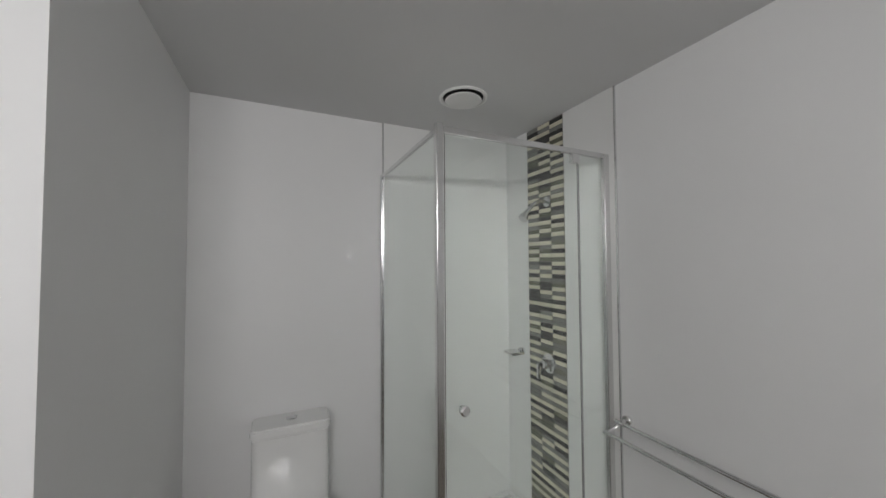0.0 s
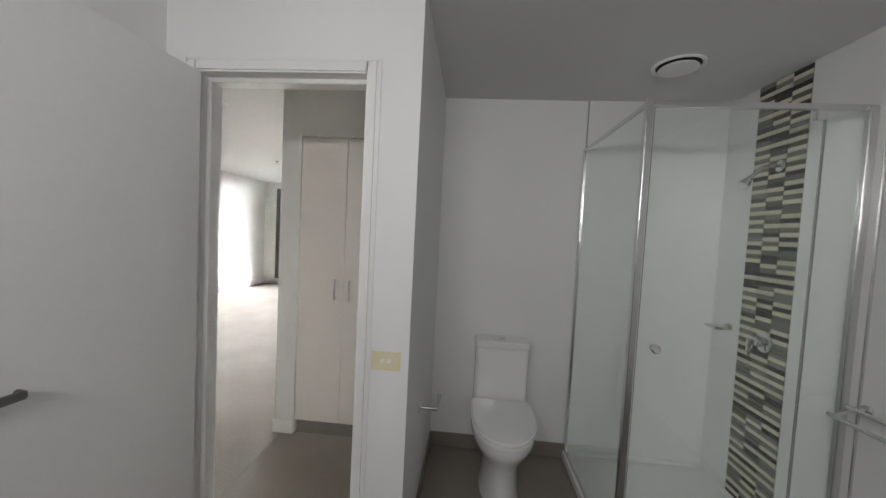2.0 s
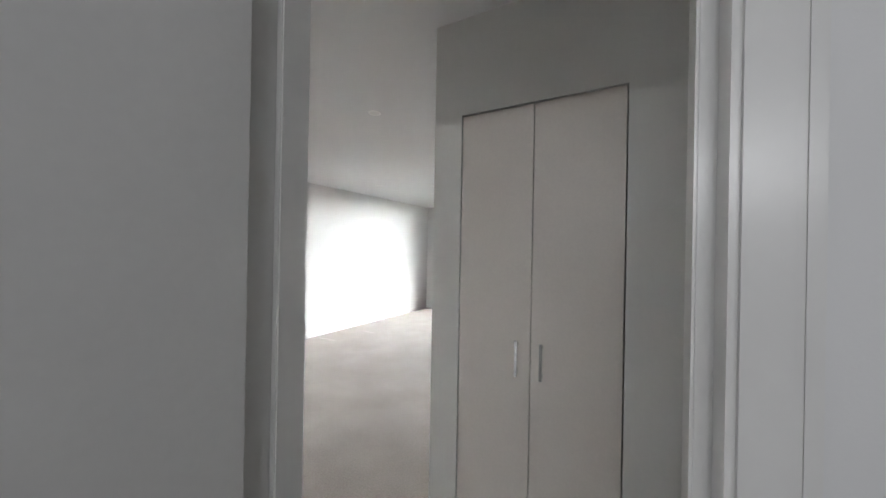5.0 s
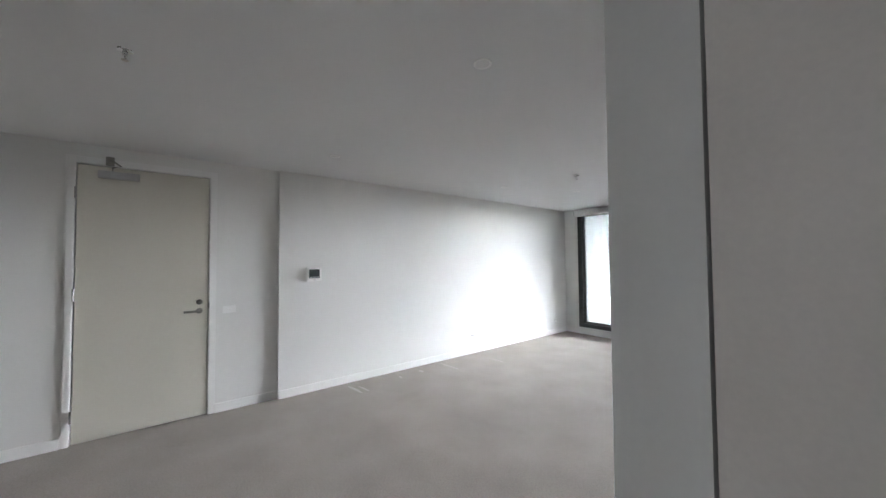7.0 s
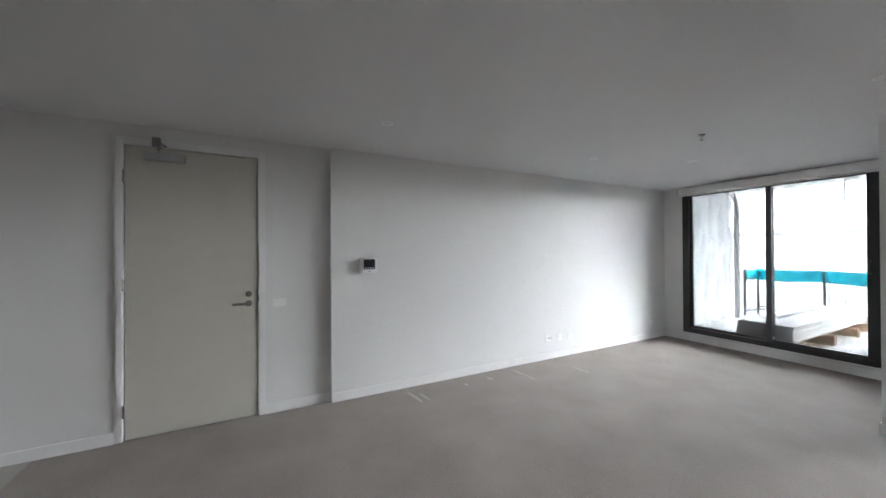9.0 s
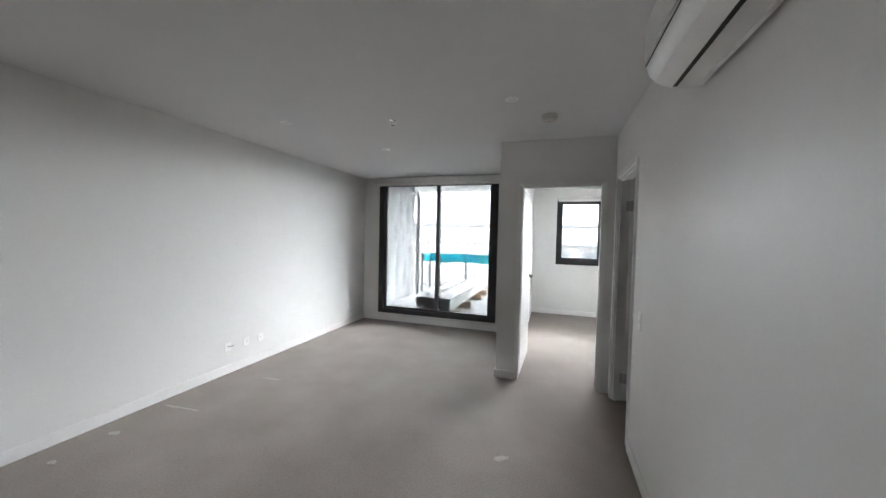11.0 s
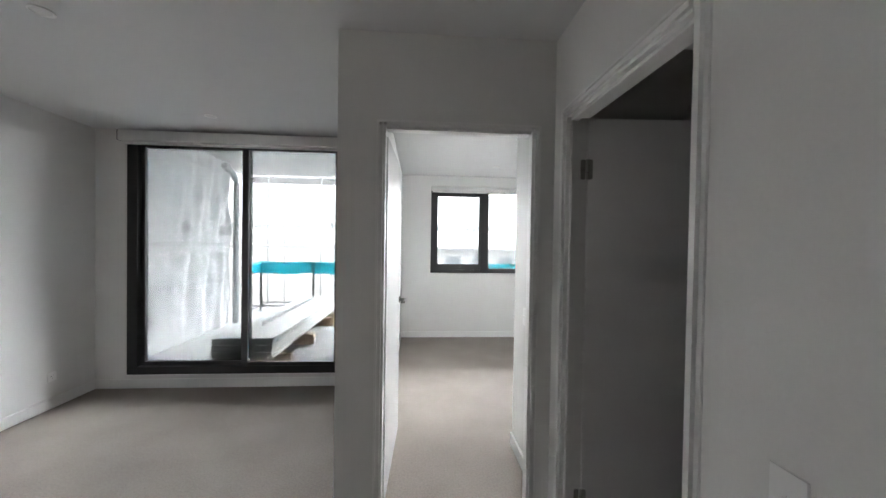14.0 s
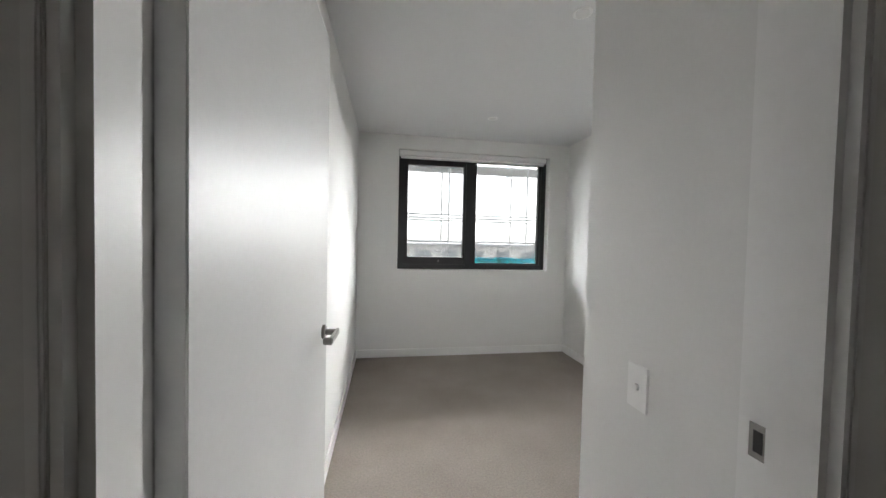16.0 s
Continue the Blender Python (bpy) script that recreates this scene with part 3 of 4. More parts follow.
# ---- hall cupboard ----
cup = thing("hall_cupboard", "built-in taupe laminate cupboard with two doors", "cupboard")
part("body", boxes((0.145, 0.795, YC + 0.022, -3.52, 0.1, 2.08)), M_LAM, cup)
part("kickboard", boxes((0.142, 0.80, YC + 0.02, YC + 0.034, 0.0, 0.098)), M_ALU, cup, "brushed aluminium kickboard")
for x0, x1, hx in ((0.145, 0.4635, 0.412), (0.4675, 0.795, 0.512)):
    dr = part("door", boxes((x0, x1, YC + 0.001, YC + 0.019, 0.1, 2.079), bevel=0.0015), M_LAM, cup)
    part("handle", boxes((hx - 0.006, hx + 0.006, YC - 0.026, YC - 0.018, 0.975, 1.12), (hx - 0.005, hx + 0.005, YC - 0.02, YC + 0.002, 0.985, 0.997), (hx - 0.005, hx + 0.005, YC - 0.02, YC + 0.002, 1.098, 1.11), bevel=0.0015), M_ALU, dr, "brushed metal bar handle")


# ---- bathroom ----
def d_outline(w, front, back, n=22):
    """A toilet seat's outline: straight behind, egg-shaped in front."""
    pts = [(-w / 2 * 0.93, back), (-w / 2, back - 0.05)]
    for k in range(n + 1):
        a = math.pi + math.pi * k / n
        pts.append((w / 2 * math.cos(a), (back - 0.19) + ((back - 0.19) - front) * math.sin(a)))
    return pts + [(w / 2, back - 0.05), (w / 2 * 0.93, back)]


def loft(rows, seg=36):
    """A bowl-like body: rows of (z, half width, y front, y back)."""
    bm = bmesh.new()
    rings = []
    for z, w, yf, yb in rows:
        cy, ry = (yf + yb) / 2, (yb - yf) / 2
        ring = []
        for k in range(seg):
            a = 2 * math.pi * k / seg
            c, s = math.cos(a), math.sin(a)
            e = 0.75 if s > 0 else 0.95
            ring.append(bm.verts.new((w * math.copysign(abs(c) ** e, c), cy + ry * math.copysign(abs(s) ** e, s), z)))
        rings.append(ring)
    for a, b in zip(rings, rings[1:]):
        for k in range(seg):
            bm.faces.new((a[k], a[(k + 1) % seg], b[(k + 1) % seg], b[k]))
    bm.faces.new(rings[0][::-1])
    bm.faces.new(rings[-1])
    bmesh.ops.recalc_face_normals(bm, faces=bm.faces)
    return bm


toilet = thing("toilet", "white ceramic close-coupled toilet with closed lid", "toilet", pose(1.562, YT, 0))
part("pan", loft([(0, 0.115, -0.53, -0.1), (0.05, 0.105, -0.52, -0.1), (0.2, 0.105, -0.53, -0.08), (0.27, 0.13, -0.57, -0.06), (0.33, 0.165, -0.62, -0.04), (0.375, 0.18, -0.65, -0.03), (0.405, 0.178, -0.65, -0.03)]), M_CERAMIC, toilet, smooth=True)
part("cistern", prism(rounded(0.335, 0.155, 0.03), 0.40, 0.765, 0.006, pose(0, -0.09, 0)), M_CERAMIC, toilet, smooth=True)
lid_c = part("cistern_lid", prism(rounded(0.35, 0.168, 0.03), 0.768, 0.808, 0.008, pose(0, -0.09, 0)), M_CERAMIC, toilet, smooth=True)
part("flush_button", lathe([(0.024, 0), (0.024, 0.006), (0.02, 0.009)], (0, 0, 1), (0, -0.09, 0.807)), M_CHROME, lid_c, "chrome dual flush button", True)
part("seat_ring", prism(d_outline(0.355, -0.655, -0.19), 0.408, 0.424, 0.005), M_PLASTIC, toilet, smooth=True)
part("seat_lid", prism(d_outline(0.365, -0.662, -0.185), 0.427, 0.452, 0.010), M_CERAMIC, toilet, smooth=True)

tp = thing("toilet_roll_holder", "chrome toilet roll holder without a roll", "roll holder", pose(XN, -4.77, 0.60))
part("mount", boxes((0, 0.008, -0.02, 0.02, -0.02, 0.02), bevel=0.002), M_CHROME, tp)
part("arm", tubes(([(0.006, 0, 0), (0.088, 0, 0), (0.094, 0.004, 0.005), (0.095, 0.03, 0.022), (0.095, 0.06, 0.045)], 0.008)), M_CHROME, tp, smooth=True)

tray = thing("shower_tray", "white shower base with a round waste", "shower base")
SX, SY = 2.03, -4.92
part("base", boxes((SX + 0.01, XR - 0.008, SY + 0.01, YT - 0.008, 0.0, 0.035)), M_CERAMIC, tray)
part("rim", boxes((SX - 0.02, SX + 0.03, SY - 0.02, YT - 0.008, 0.0, 0.062), (SX + 0.03, XR - 0.008, SY - 0.02, SY + 0.03, 0.0, 0.062), (XR - 0.03, XR - 0.008, SY + 0.03, YT - 0.008, 0.035, 0.062),
                  (SX + 0.03, XR - 0.03, YT - 0.03, YT - 0.008, 0.035, 0.062), bevel=0.006), M_CERAMIC, tray)
part("waste", lathe([(0.045, 0), (0.045, 0.004), (0.03, 0.006)], (0, 0, 1), (2.42, -4.52, 0.034)), M_CHROME, tray, smooth=True)

panel_n = structure("shower_panel_north", boxes((2.04, XR, YT - 0.006, YT - 0.0005, 0.02, CB)), M_WETWALL, "glossy white shower wall panel", "wall panel")
structure("shower_panel_east", boxes((XR - 0.006, XR - 0.0005, -4.960, -4.644, 0.02, CB), (XR - 0.006, XR - 0.0005, -4.336, YT - 0.007, 0.02, CB)), M_WETWALL, "glossy white shower wall panels beside mosaic", "wall panel")
structure("wall_trim", boxes((XR - 0.008, XR - 0.0005, -4.968, -4.9605, 0.1, CB), (2.032, 2.0395, YT - 0.008, YT - 0.0005, 0.1, CB)), M_ALU, "thin joint trims between wall panels", "trim")

screen = thing("shower_screen", "chrome-framed glass shower screen with pivot door", "shower screen")
ZT = 2.06
part("corner_post", boxes((SX - 0.014, SX + 0.014, SY - 0.014, SY + 0.014, 0.062, ZT + 0.012), bevel=0.003), M_ALU, screen)
part("wall_channel", boxes((SX - 0.011, SX + 0.011, YT - 0.034, YT - 0.006, 0.062, ZT), bevel=0.002), M_ALU, screen)
part("wall_channel", boxes((XR - 0.04, XR - 0.006, SY - 0.012, SY + 0.012, 0.062, ZT), bevel=0.002), M_ALU, screen)
part("top_rail", boxes((SX - 0.009, SX + 0.009, SY + 0.014, YT - 0.034, ZT - 0.02, ZT), bevel=0.002), M_ALU, screen)
part("top_rail", boxes((SX + 0.014, XR - 0.04, SY - 0.010, SY + 0.010, ZT - 0.022, ZT + 0.002), bevel=0.002), M_ALU, screen)
part("bottom_rail", boxes((SX - 0.011, SX + 0.011, SY + 0.014, YT - 0.034, 0.062, 0.085), bevel=0.002), M_ALU, screen)
part("bottom_rail", boxes((SX + 0.014, XR - 0.04, SY - 0.011, SY + 0.011, 0.062, 0.082), bevel=0.002), M_ALU, screen)
g = part("side_pane", boxes((SX - 0.003, SX + 0.003, SY + 0.012, YT - 0.03, 0.08, ZT - 0.018)), M_SHGLASS, screen)
g.visible_shadow = False
g = part("fixed_pane", boxes((2.712, XR - 0.036, SY - 0.003, SY + 0.003, 0.08, ZT - 0.02)), M_SHGLASS, screen)
g.visible_shadow = False
gd = part("pivot_door", boxes((SX + 0.022, 2.70, SY - 0.006, SY, 0.09, ZT - 0.026)), M_SHGLASS, screen, "frameless clear glass pivot door")
gd.visible_shadow = False
part("door_seal", boxes((2.701, 2.708, SY - 0.007, SY + 0.003, 0.085, ZT - 0.024)), M_GREYPL, screen)
part("door_pivot", boxes((2.662, 2.707, SY - 0.016, SY + 0.010, ZT - 0.065, ZT - 0.024), bevel=0.003), M_CHROME, gd)
part("door_pivot", boxes((2.662, 2.707, SY - 0.016, SY + 0.010, 0.085, 0.125), bevel=0.003), M_CHROME, gd)
part("knob", lathe([(0.010, 0), (0.010, 0.012), (0.018, 0.018), (0.019, 0.034), (0.013, 0.040)], (0, -1, 0), (2.112, SY - 0.006, 1.035), 18), M_CHROME, gd, "round chrome knob", True)

rose = thing("shower_fitting", "chrome fixed shower rose on a wall arm", "shower fitting")
part("flange", lathe([(0.03, 0), (0.03, 0.005), (0.018, 0.012)], (-1, 0, 0), (XR - 0.006, -4.51, 1.905), 20), M_CHROME, rose, smooth=True)
part("arm", tubes(([(XR - 0.008, -4.51, 1.905), (XR - 0.06, -4.51, 1.905), (XR - 0.10, -4.51, 1.89), (XR - 0.15, -4.51, 1.84)], 0.010)), M_CHROME, rose, smooth=True)
part("rose", lathe([(0.012, 0), (0.016, 0.02), (0.026, 0.045), (0.028, 0.06), (0.024, 0.062)], (-0.62, 0, -0.78), (XR - 0.145, -4.51, 1.845), 22), M_CHROME, rose, smooth=True)
mixer = thing("shower_mixer", "chrome shower mixer with a lever", "tap")
part("plate", lathe([(0.055, 0), (0.055, 0.006), (0.045, 0.011)], (-1, 0, 0), (XR - 0.006, -4.51, 0.985), 26), M_CHROME, mixer, smooth=True)
part("body", lathe([(0.026, 0), (0.026, 0.035), (0.022, 0.042)], (-1, 0, 0), (XR - 0.016, -4.51, 0.985), 20), M_CHROME, mixer, smooth=True)
part("lever", boxes((XR - 0.075, XR - 0.058, -4.497, -4.477, 0.90, 0.99), bevel=0.004), M_CHROME, mixer, smooth=True)
soap = thing("soap_dish", "chrome soap dish on the shower wall", "soap dish")
part("mount", lathe([(0.022, 0), (0.022, 0.02), (0.016, 0.03)], (-1, 0, 0), (XR - 0.006, -4.27, 1.0), 18), M_CHROME, soap, smooth=True)
part("dish", boxes((XR - 0.125, XR - 0.03, -4.32, -4.22, 0.99, 1.007), bevel=0.005), M_CHROME, soap, smooth=True)

rail = thing("towel_rail", "double chrome towel rail on the wall", "towel rail")
for y in (-4.995, -5.88):
    part("bracket", tubes(([(XR, y, 0.865), (XR - 0.05, y, 0.865), (XR - 0.125, y, 0.835)], 0.008)), M_CHROME, rail, smooth=True)
    part("rosette", lathe([(0.021, 0), (0.021, 0.010), (0.016, 0.015)], (-1, 0, 0), (XR, y, 0.865), 18), M_CHROME, rail, smooth=True)
part("rail_bar", tubes(([(XR - 0.055, -4.975, 0.867), (XR - 0.055, -5.90, 0.867)], 0.0085)), M_CHROME, rail, smooth=True)
part("rail_bar", tubes(([(XR - 0.125, -4.975, 0.835), (XR - 0.125, -5.90, 0.835)], 0.0085)), M_CHROME, rail, smooth=True)

fan = thing("exhaust_fan", "round white ceiling exhaust fan with a dark gap", "exhaust fan", pose(2.315, -4.58, CB))
part("ring", lathe([(0.118, 0), (0.118, -0.006), (0.108, -0.010), (0.100, -0.004), (0.100, 0)], seg=40), M_PLASTIC, fan, smooth=True)
part("dark_throat", lathe([(0.099, -0.001), (0.099, -0.002)], seg=32), M_GASKET, fan)
part("cover_disc", lathe([(0.086, -0.012), (0.09, -0.016), (0.086, -0.02), (0.03, -0.022)], seg=40), M_PLASTIC, fan, smooth=True)


def switch_plate(name, label, m, w, h, rockers=2, mat=M_PLASTIC, rocker_mat=M_PLASTIC, group=""):
    """A wall plate, facing -y at its pose, with small rockers."""
    s = thing(name, label, "switch", m, group)
    part("plate", boxes((-w / 2, w / 2, -0.005, 0, -h / 2, h / 2), bevel=0.002), mat, s)
    for k in range(rockers):
        x = (k - (rockers - 1) / 2) * 0.026
        part("rocker", lathe([(0.0085, 0), (0.0085, 0.003), (0.006, 0.005)], (0, -1, 0), (x, -0.005, 0), 16), rocker_mat, s, smooth=True)
    return s


switch_plate("light_switch", "yellowed double light switch beside the bathroom door", pose(1.024, YD, 0.971), 0.115, 0.074, 2, M_CREAM, M_PLASTIC)
switch_plate("light_switch", "white light switch beside the entry door", pose(XE, -4.27, 1.02, 0, 0, 90), 0.115, 0.072, 2)
switch_plate("light_switch", "white switch plate near the kitchen", pose(XE, -6.27, 1.04, 0, 0, 90), 0.03, 0.072, 1)
switch_plate("light_switch", "white upright light switch beside the side room", pose(0, -1.165, 0.985, 0, 0, -90), 0.07, 0.115, 1)
bsw = switch_plate("light_switch", "white upright switch inside the bedroom", pose(0, 0.445, 0.99, 0, 0, -90), 0.07, 0.115, 1)


def socket_plate(label, y, z, w, h, group):
    s = thing("power_socket", label, "socket", pose(XL, y, z, 0, 0, 90), group)
    part("plate", boxes((-w / 2, w / 2, -0.009, 0, -h / 2, h / 2), bevel=0.0025), M_PLASTIC, s)
    for dx, ang in ((-0.012, 25), (0.012, -25), (0.0, 0)):
        bm = boxes((-0.0012, 0.0012, -0.0098, -0.008, -0.005, 0.005))
        bm.transform(pose(dx, 0, 0.008 if ang else -0.012, 0, ang, 0))
        part("pin_slot", bm, M_GASKET, s)
    return s


socket_plate("white wall socket with a cable stub, near the carpet", -0.95, 0.288, 0.075, 0.085, "living room sockets")
part("cable_stub", tubes(([(0.0, -0.006, 0.0), (0.01, -0.03, 0.002), (0.05, -0.034, 0.004)], 0.004)), M_GREYPL, bpy.data.objects["power_socket"], "short grey cable")
socket_plate("white wall socket near the carpet", -0.72, 0.28, 0.075, 0.085, "living room sockets")
socket_plate("white wall socket near the carpet", -0.52, 0.275, 0.075, 0.085, "living room sockets")
socket_plate("white wall socket near the balcony", 1.40, 0.27, 0.07, 0.075, "living room sockets")

ic = thing("intercom", "white wall intercom with a dark screen", "intercom", pose(XL, -3.435, 1.35, 0, 0, 90))
part("case", boxes((-0.086, 0.086, -0.034, 0, -0.078, 0.078), bevel=0.006), M_PLASTIC, ic, smooth=True)
part("screen", boxes((-0.060, 0.060, -0.0365, -0.033, -0.042, 0.062), bevel=0.001), M_SCREEN, ic)
for k in range(4):
    part("button", boxes((-0.048 + 0.027 * k, -0.033 + 0.027 * k, -0.0385, -0.0362, -0.036, -0.022), bevel=0.001), M_ICON, ic)
part("label_bar", boxes((-0.012, 0.014, -0.0352, -0.0338, -0.066, -0.059)), M_GREYPL, ic)


# ---- ceiling fittings ----
def downlight(x, y, z=C, r=0.048):
    d = thing("downlight", "round white recessed downlight, switched off", "downlight", pose(x, y, z), "recessed downlights")
    part("trim_ring", lathe([(r, 0), (r, -0.004), (r - 0.006, -0.006), (r - 0.013, -0.002), (r - 0.013, 0)], seg=30), M_PLASTIC, d, smooth=True)
    part("lens", lathe([(r - 0.012, -0.001), (r - 0.014, -0.003), (0.01, -0.004)], seg=24), M_BLIND, d, smooth=True)
    return d


first = downlight(-2.48, 0.0)
for x, y in ((-2.49, 1.33), (-0.88, -1.13), (-2.93, -3.52), (-2.92, -1.11), (-0.94, -3.5), (-2.93, -5.98), (0.325, 1.32), (0.345, 2.88)):
    copy_thing(first, pose(x, y, C))


def sprinkler(x, y):
    s = thing("sprinkler", "chrome fire sprinkler head on the ceiling", "sprinkler", pose(x, y, C), "sprinklers")
    part("escutcheon", lathe([(0.032, 0), (0.030, -0.004), (0.012, -0.010)], seg=24), M_CHROME, s, smooth=True)
    part("body", lathe([(0.011, -0.008), (0.011, -0.022), (0.006, -0.024)], seg=14), M_CHROME, s, smooth=True)
    for k in (-1, 1):
        part("yoke", tubes(([(0.010 * k, 0, -0.02), (0.013 * k, 0, -0.033), (0.003 * k, 0, -0.046)], 0.0022), seg=8), M_CHROME, s, smooth=True)
    part("deflector", lathe([(0.015, -0.046), (0.015, -0.048), (0.004, -0.049)], seg=16), M_CHROME, s, smooth=True)
    return s


heads = sprinkler(-1.9, -4.93)
for x, y in ((-1.934, -0.93), (-0.52, 0.873)):
    copy_thing(heads, pose(x, y, C))
alarm = thing("smoke_alarm", "round white smoke alarm on the ceiling", "smoke alarm", pose(-0.62, -0.72, C))
part("base", lathe([(0.066, 0), (0.066, -0.012), (0.060, -0.014)], seg=36), M_ALARM, alarm, smooth=True)
part("cover", lathe([(0.060, -0.013), (0.060, -0.028), (0.054, -0.042), (0.040, -0.047), (0.01, -0.048)], seg=36), M_ALARM, alarm, smooth=True)
part("test_button", lathe([(0.010, -0.047), (0.010, -0.050), (0.007, -0.051)], seg=16), M_GREYPL, alarm, smooth=True)

# unseen batten and fill lamp added to light the bathroom, behind where the walk starts
lamp = thing("vanity_light", "added unseen white batten light on the bathroom wall", "wall light", pose(1.1, -7.4, 1.98))
part("body", boxes((-0.56, 0.56, 0, 0.05, -0.065, 0.065), bevel=0.006), M_PLASTIC, lamp, smooth=True)
ld = bpy.data.lights.new("bathroom_fill_light", "AREA")
ld.shape, ld.size, ld.size_y, ld.energy, ld.color = "RECTANGLE", 1.08, 0.12, BATH_W, (1.0, 0.985, 0.97)
lo = new("bathroom_fill_light", ld)
lo.matrix_world = look((1.1, -7.345, 1.98), (1.1, -6.345, 1.98))

# ---- air conditioner ----
ac = thing("air_conditioner", "white wall-mounted split air conditioner", "air conditioner", pose(0, -2.08, 2.125, 0, 0, -90))
prof = [(0.0, 0.03), (0.02, 0.0), (0.09, -0.004), (0.16, 0.012), (0.205, 0.05), (0.222, 0.10), (0.222, 0.25), (0.20, 0.285), (0.0, 0.29)]
L = 0.88
part("casing", prism([(-a, b) for a, b in prof], 0, L, 0.004, Matrix(((0, 0, 1, 0), (1, 0, 0, 0), (0, 1, 0, 0), (0, 0, 0, 1)))), M_PLASTIC, ac, smooth=True)
part("front_panel", boxes((0.012, L - 0.012, -0.229, -0.221, 0.105, 0.262), bevel=0.003), M_PLASTIC, ac)
part("outlet_gap", boxes((0.03, L - 0.03, -0.130, -0.114, -0.006, 0.012)), M_GASKET, ac)
bm = boxes((0.03, L - 0.03, -0.033, 0.033, -0.003, 0.003), bevel=0.001)
bm.transform(pose(0, -0.162, 0.006, -24, 0, 0))
part("louvre", bm, M_PLASTIC, ac)
part("panel_line", boxes((0.01, L - 0.01, -0.2235, -0.2205, 0.092, 0.096)), M_GASKET, ac)
part("base_line", boxes((0.06, L - 0.06, -0.0415, -0.0405, -0.006, -0.002)), M_PLASTIC, ac)

# ---- kitchen ----
YK = -6.415
nook = thing("fridge_nook", "taupe panels framing an empty fridge space", "cabinet")
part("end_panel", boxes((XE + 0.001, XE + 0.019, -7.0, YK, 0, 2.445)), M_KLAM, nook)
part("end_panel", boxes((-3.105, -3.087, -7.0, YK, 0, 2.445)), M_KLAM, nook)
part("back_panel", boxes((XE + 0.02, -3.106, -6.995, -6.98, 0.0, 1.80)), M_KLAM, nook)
part("edge_strip", boxes((XE + 0.001, XE + 0.019, YK, YK + 0.001, 0, 2.445)), M_PLASTIC, nook)
part("edge_strip", boxes((-3.105, -3.087, YK, YK + 0.001, 0, 2.445)), M_PLASTIC, nook)
over = thing("overhead_cabinet", "taupe overhead cabinet above the fridge space", "cabinet")
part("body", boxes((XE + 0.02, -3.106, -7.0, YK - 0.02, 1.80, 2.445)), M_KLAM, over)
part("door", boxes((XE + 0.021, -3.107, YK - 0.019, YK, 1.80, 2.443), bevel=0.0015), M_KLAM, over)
structure("bulkhead", boxes((XE, 0, -7.0, YK + 0.012, 2.447, C)), M_TRIM, "white bulkhead above the kitchen cabinets", "bulkhead")
for k in range(5):
    x0 = -3.068 + 0.61 * k
    low = thing("base_cabinet", "brown laminate kitchen base cabinet", "cabinet", None, "kitchen base cabinets")
    part("body", boxes((x0, x0 + 0.608, -7.0, YK - 0.03, 0.10, 0.868)), M_BROWN, low)
    part("door", boxes((x0 + 0.001, x0 + 0.605, YK - 0.029, YK - 0.011, 0.105, 0.80), bevel=0.0015), M_BROWN, low)
    part("finger_rail", boxes((x0, x0 + 0.608, YK - 0.0299, YK - 0.02, 0.805, 0.866)), M_ALU, low)
    part("kickboard", boxes((x0, x0 + 0.608, YK - 0.09, YK - 0.075, 0.0, 0.10)), M_ALU, low)
solid("worktop", boxes((-3.07, -0.02, -7.0, YK + 0.005, 0.87, 0.912), bevel=0.003), M_BENCH, "white stone kitchen worktop", "worktop")
structure("splashback", boxes((-3.07, -0.01, -6.999, -6.99, 0.913, 2.445)), M_SPLASH, "dark grey glass kitchen splashback", "splashback")

# ---- balcony ----
ZB = 0.055
structure("balcony_floor", boxes((-4.15, -1.115, 1.95, 5.65, -0.3, ZB), (-1.115, 3.02, 3.84, 5.65, -0.3, ZB)), M_CONC, "grey concrete balcony floor", "balcony")
structure("balcony_soffit", boxes((-4.15, -1.115, 1.95, 5.3, 2.76, 3.0), (-1.115, 3.02, 3.84, 5.85, 2.76, 3.0)), M_CEIL, "white balcony soffit overhead", "soffit")
structure("facade_above", boxes((-4.15, -1.115, 1.8, 1.95, C + 0.15, 3.3), (-1.115, 3.02, 3.66, 3.84, C + 0.15, 3.3), (-1.115, -1.0, 1.95, 3.66, C + 0.15, 3.3)), M_RENDERED, "pale rendered facade above the windows", "facade")
structure("balcony_side_wall", boxes((-4.15, -3.95, 1.95, 4.38, -0.1, 2.76)), M_RENDERED, "balcony side wall behind building wrap", "wall")


def wrap_x(y, z):
    """How far the loose building wrap stands off the wall."""
    k = max(0.0, min(1.0, (y - 2.6) / 1.4))
    fold = 0.034 * k * math.sin(13.0 * (y - 0.20 * z) + 2.4 * math.sin(1.9 * z)) + 0.012 * k * math.sin(29.0 * (y - 0.14 * z) + 1.3 * z) + 0.008 * math.sin(4.6 * y + 3.1 * z)
    fold += 0.04 * k * max(0.0, noise.noise(Vector((y * 2.6, z * 0.8, 3.0)))) + 0.011 * noise.noise(Vector((y * 5, z * 4, 1.0)))
    pinned = min(1.0, abs(z - 1.41) / 0.25)
    return -3.885 + fold * (0.25 + 0.75 * pinned)


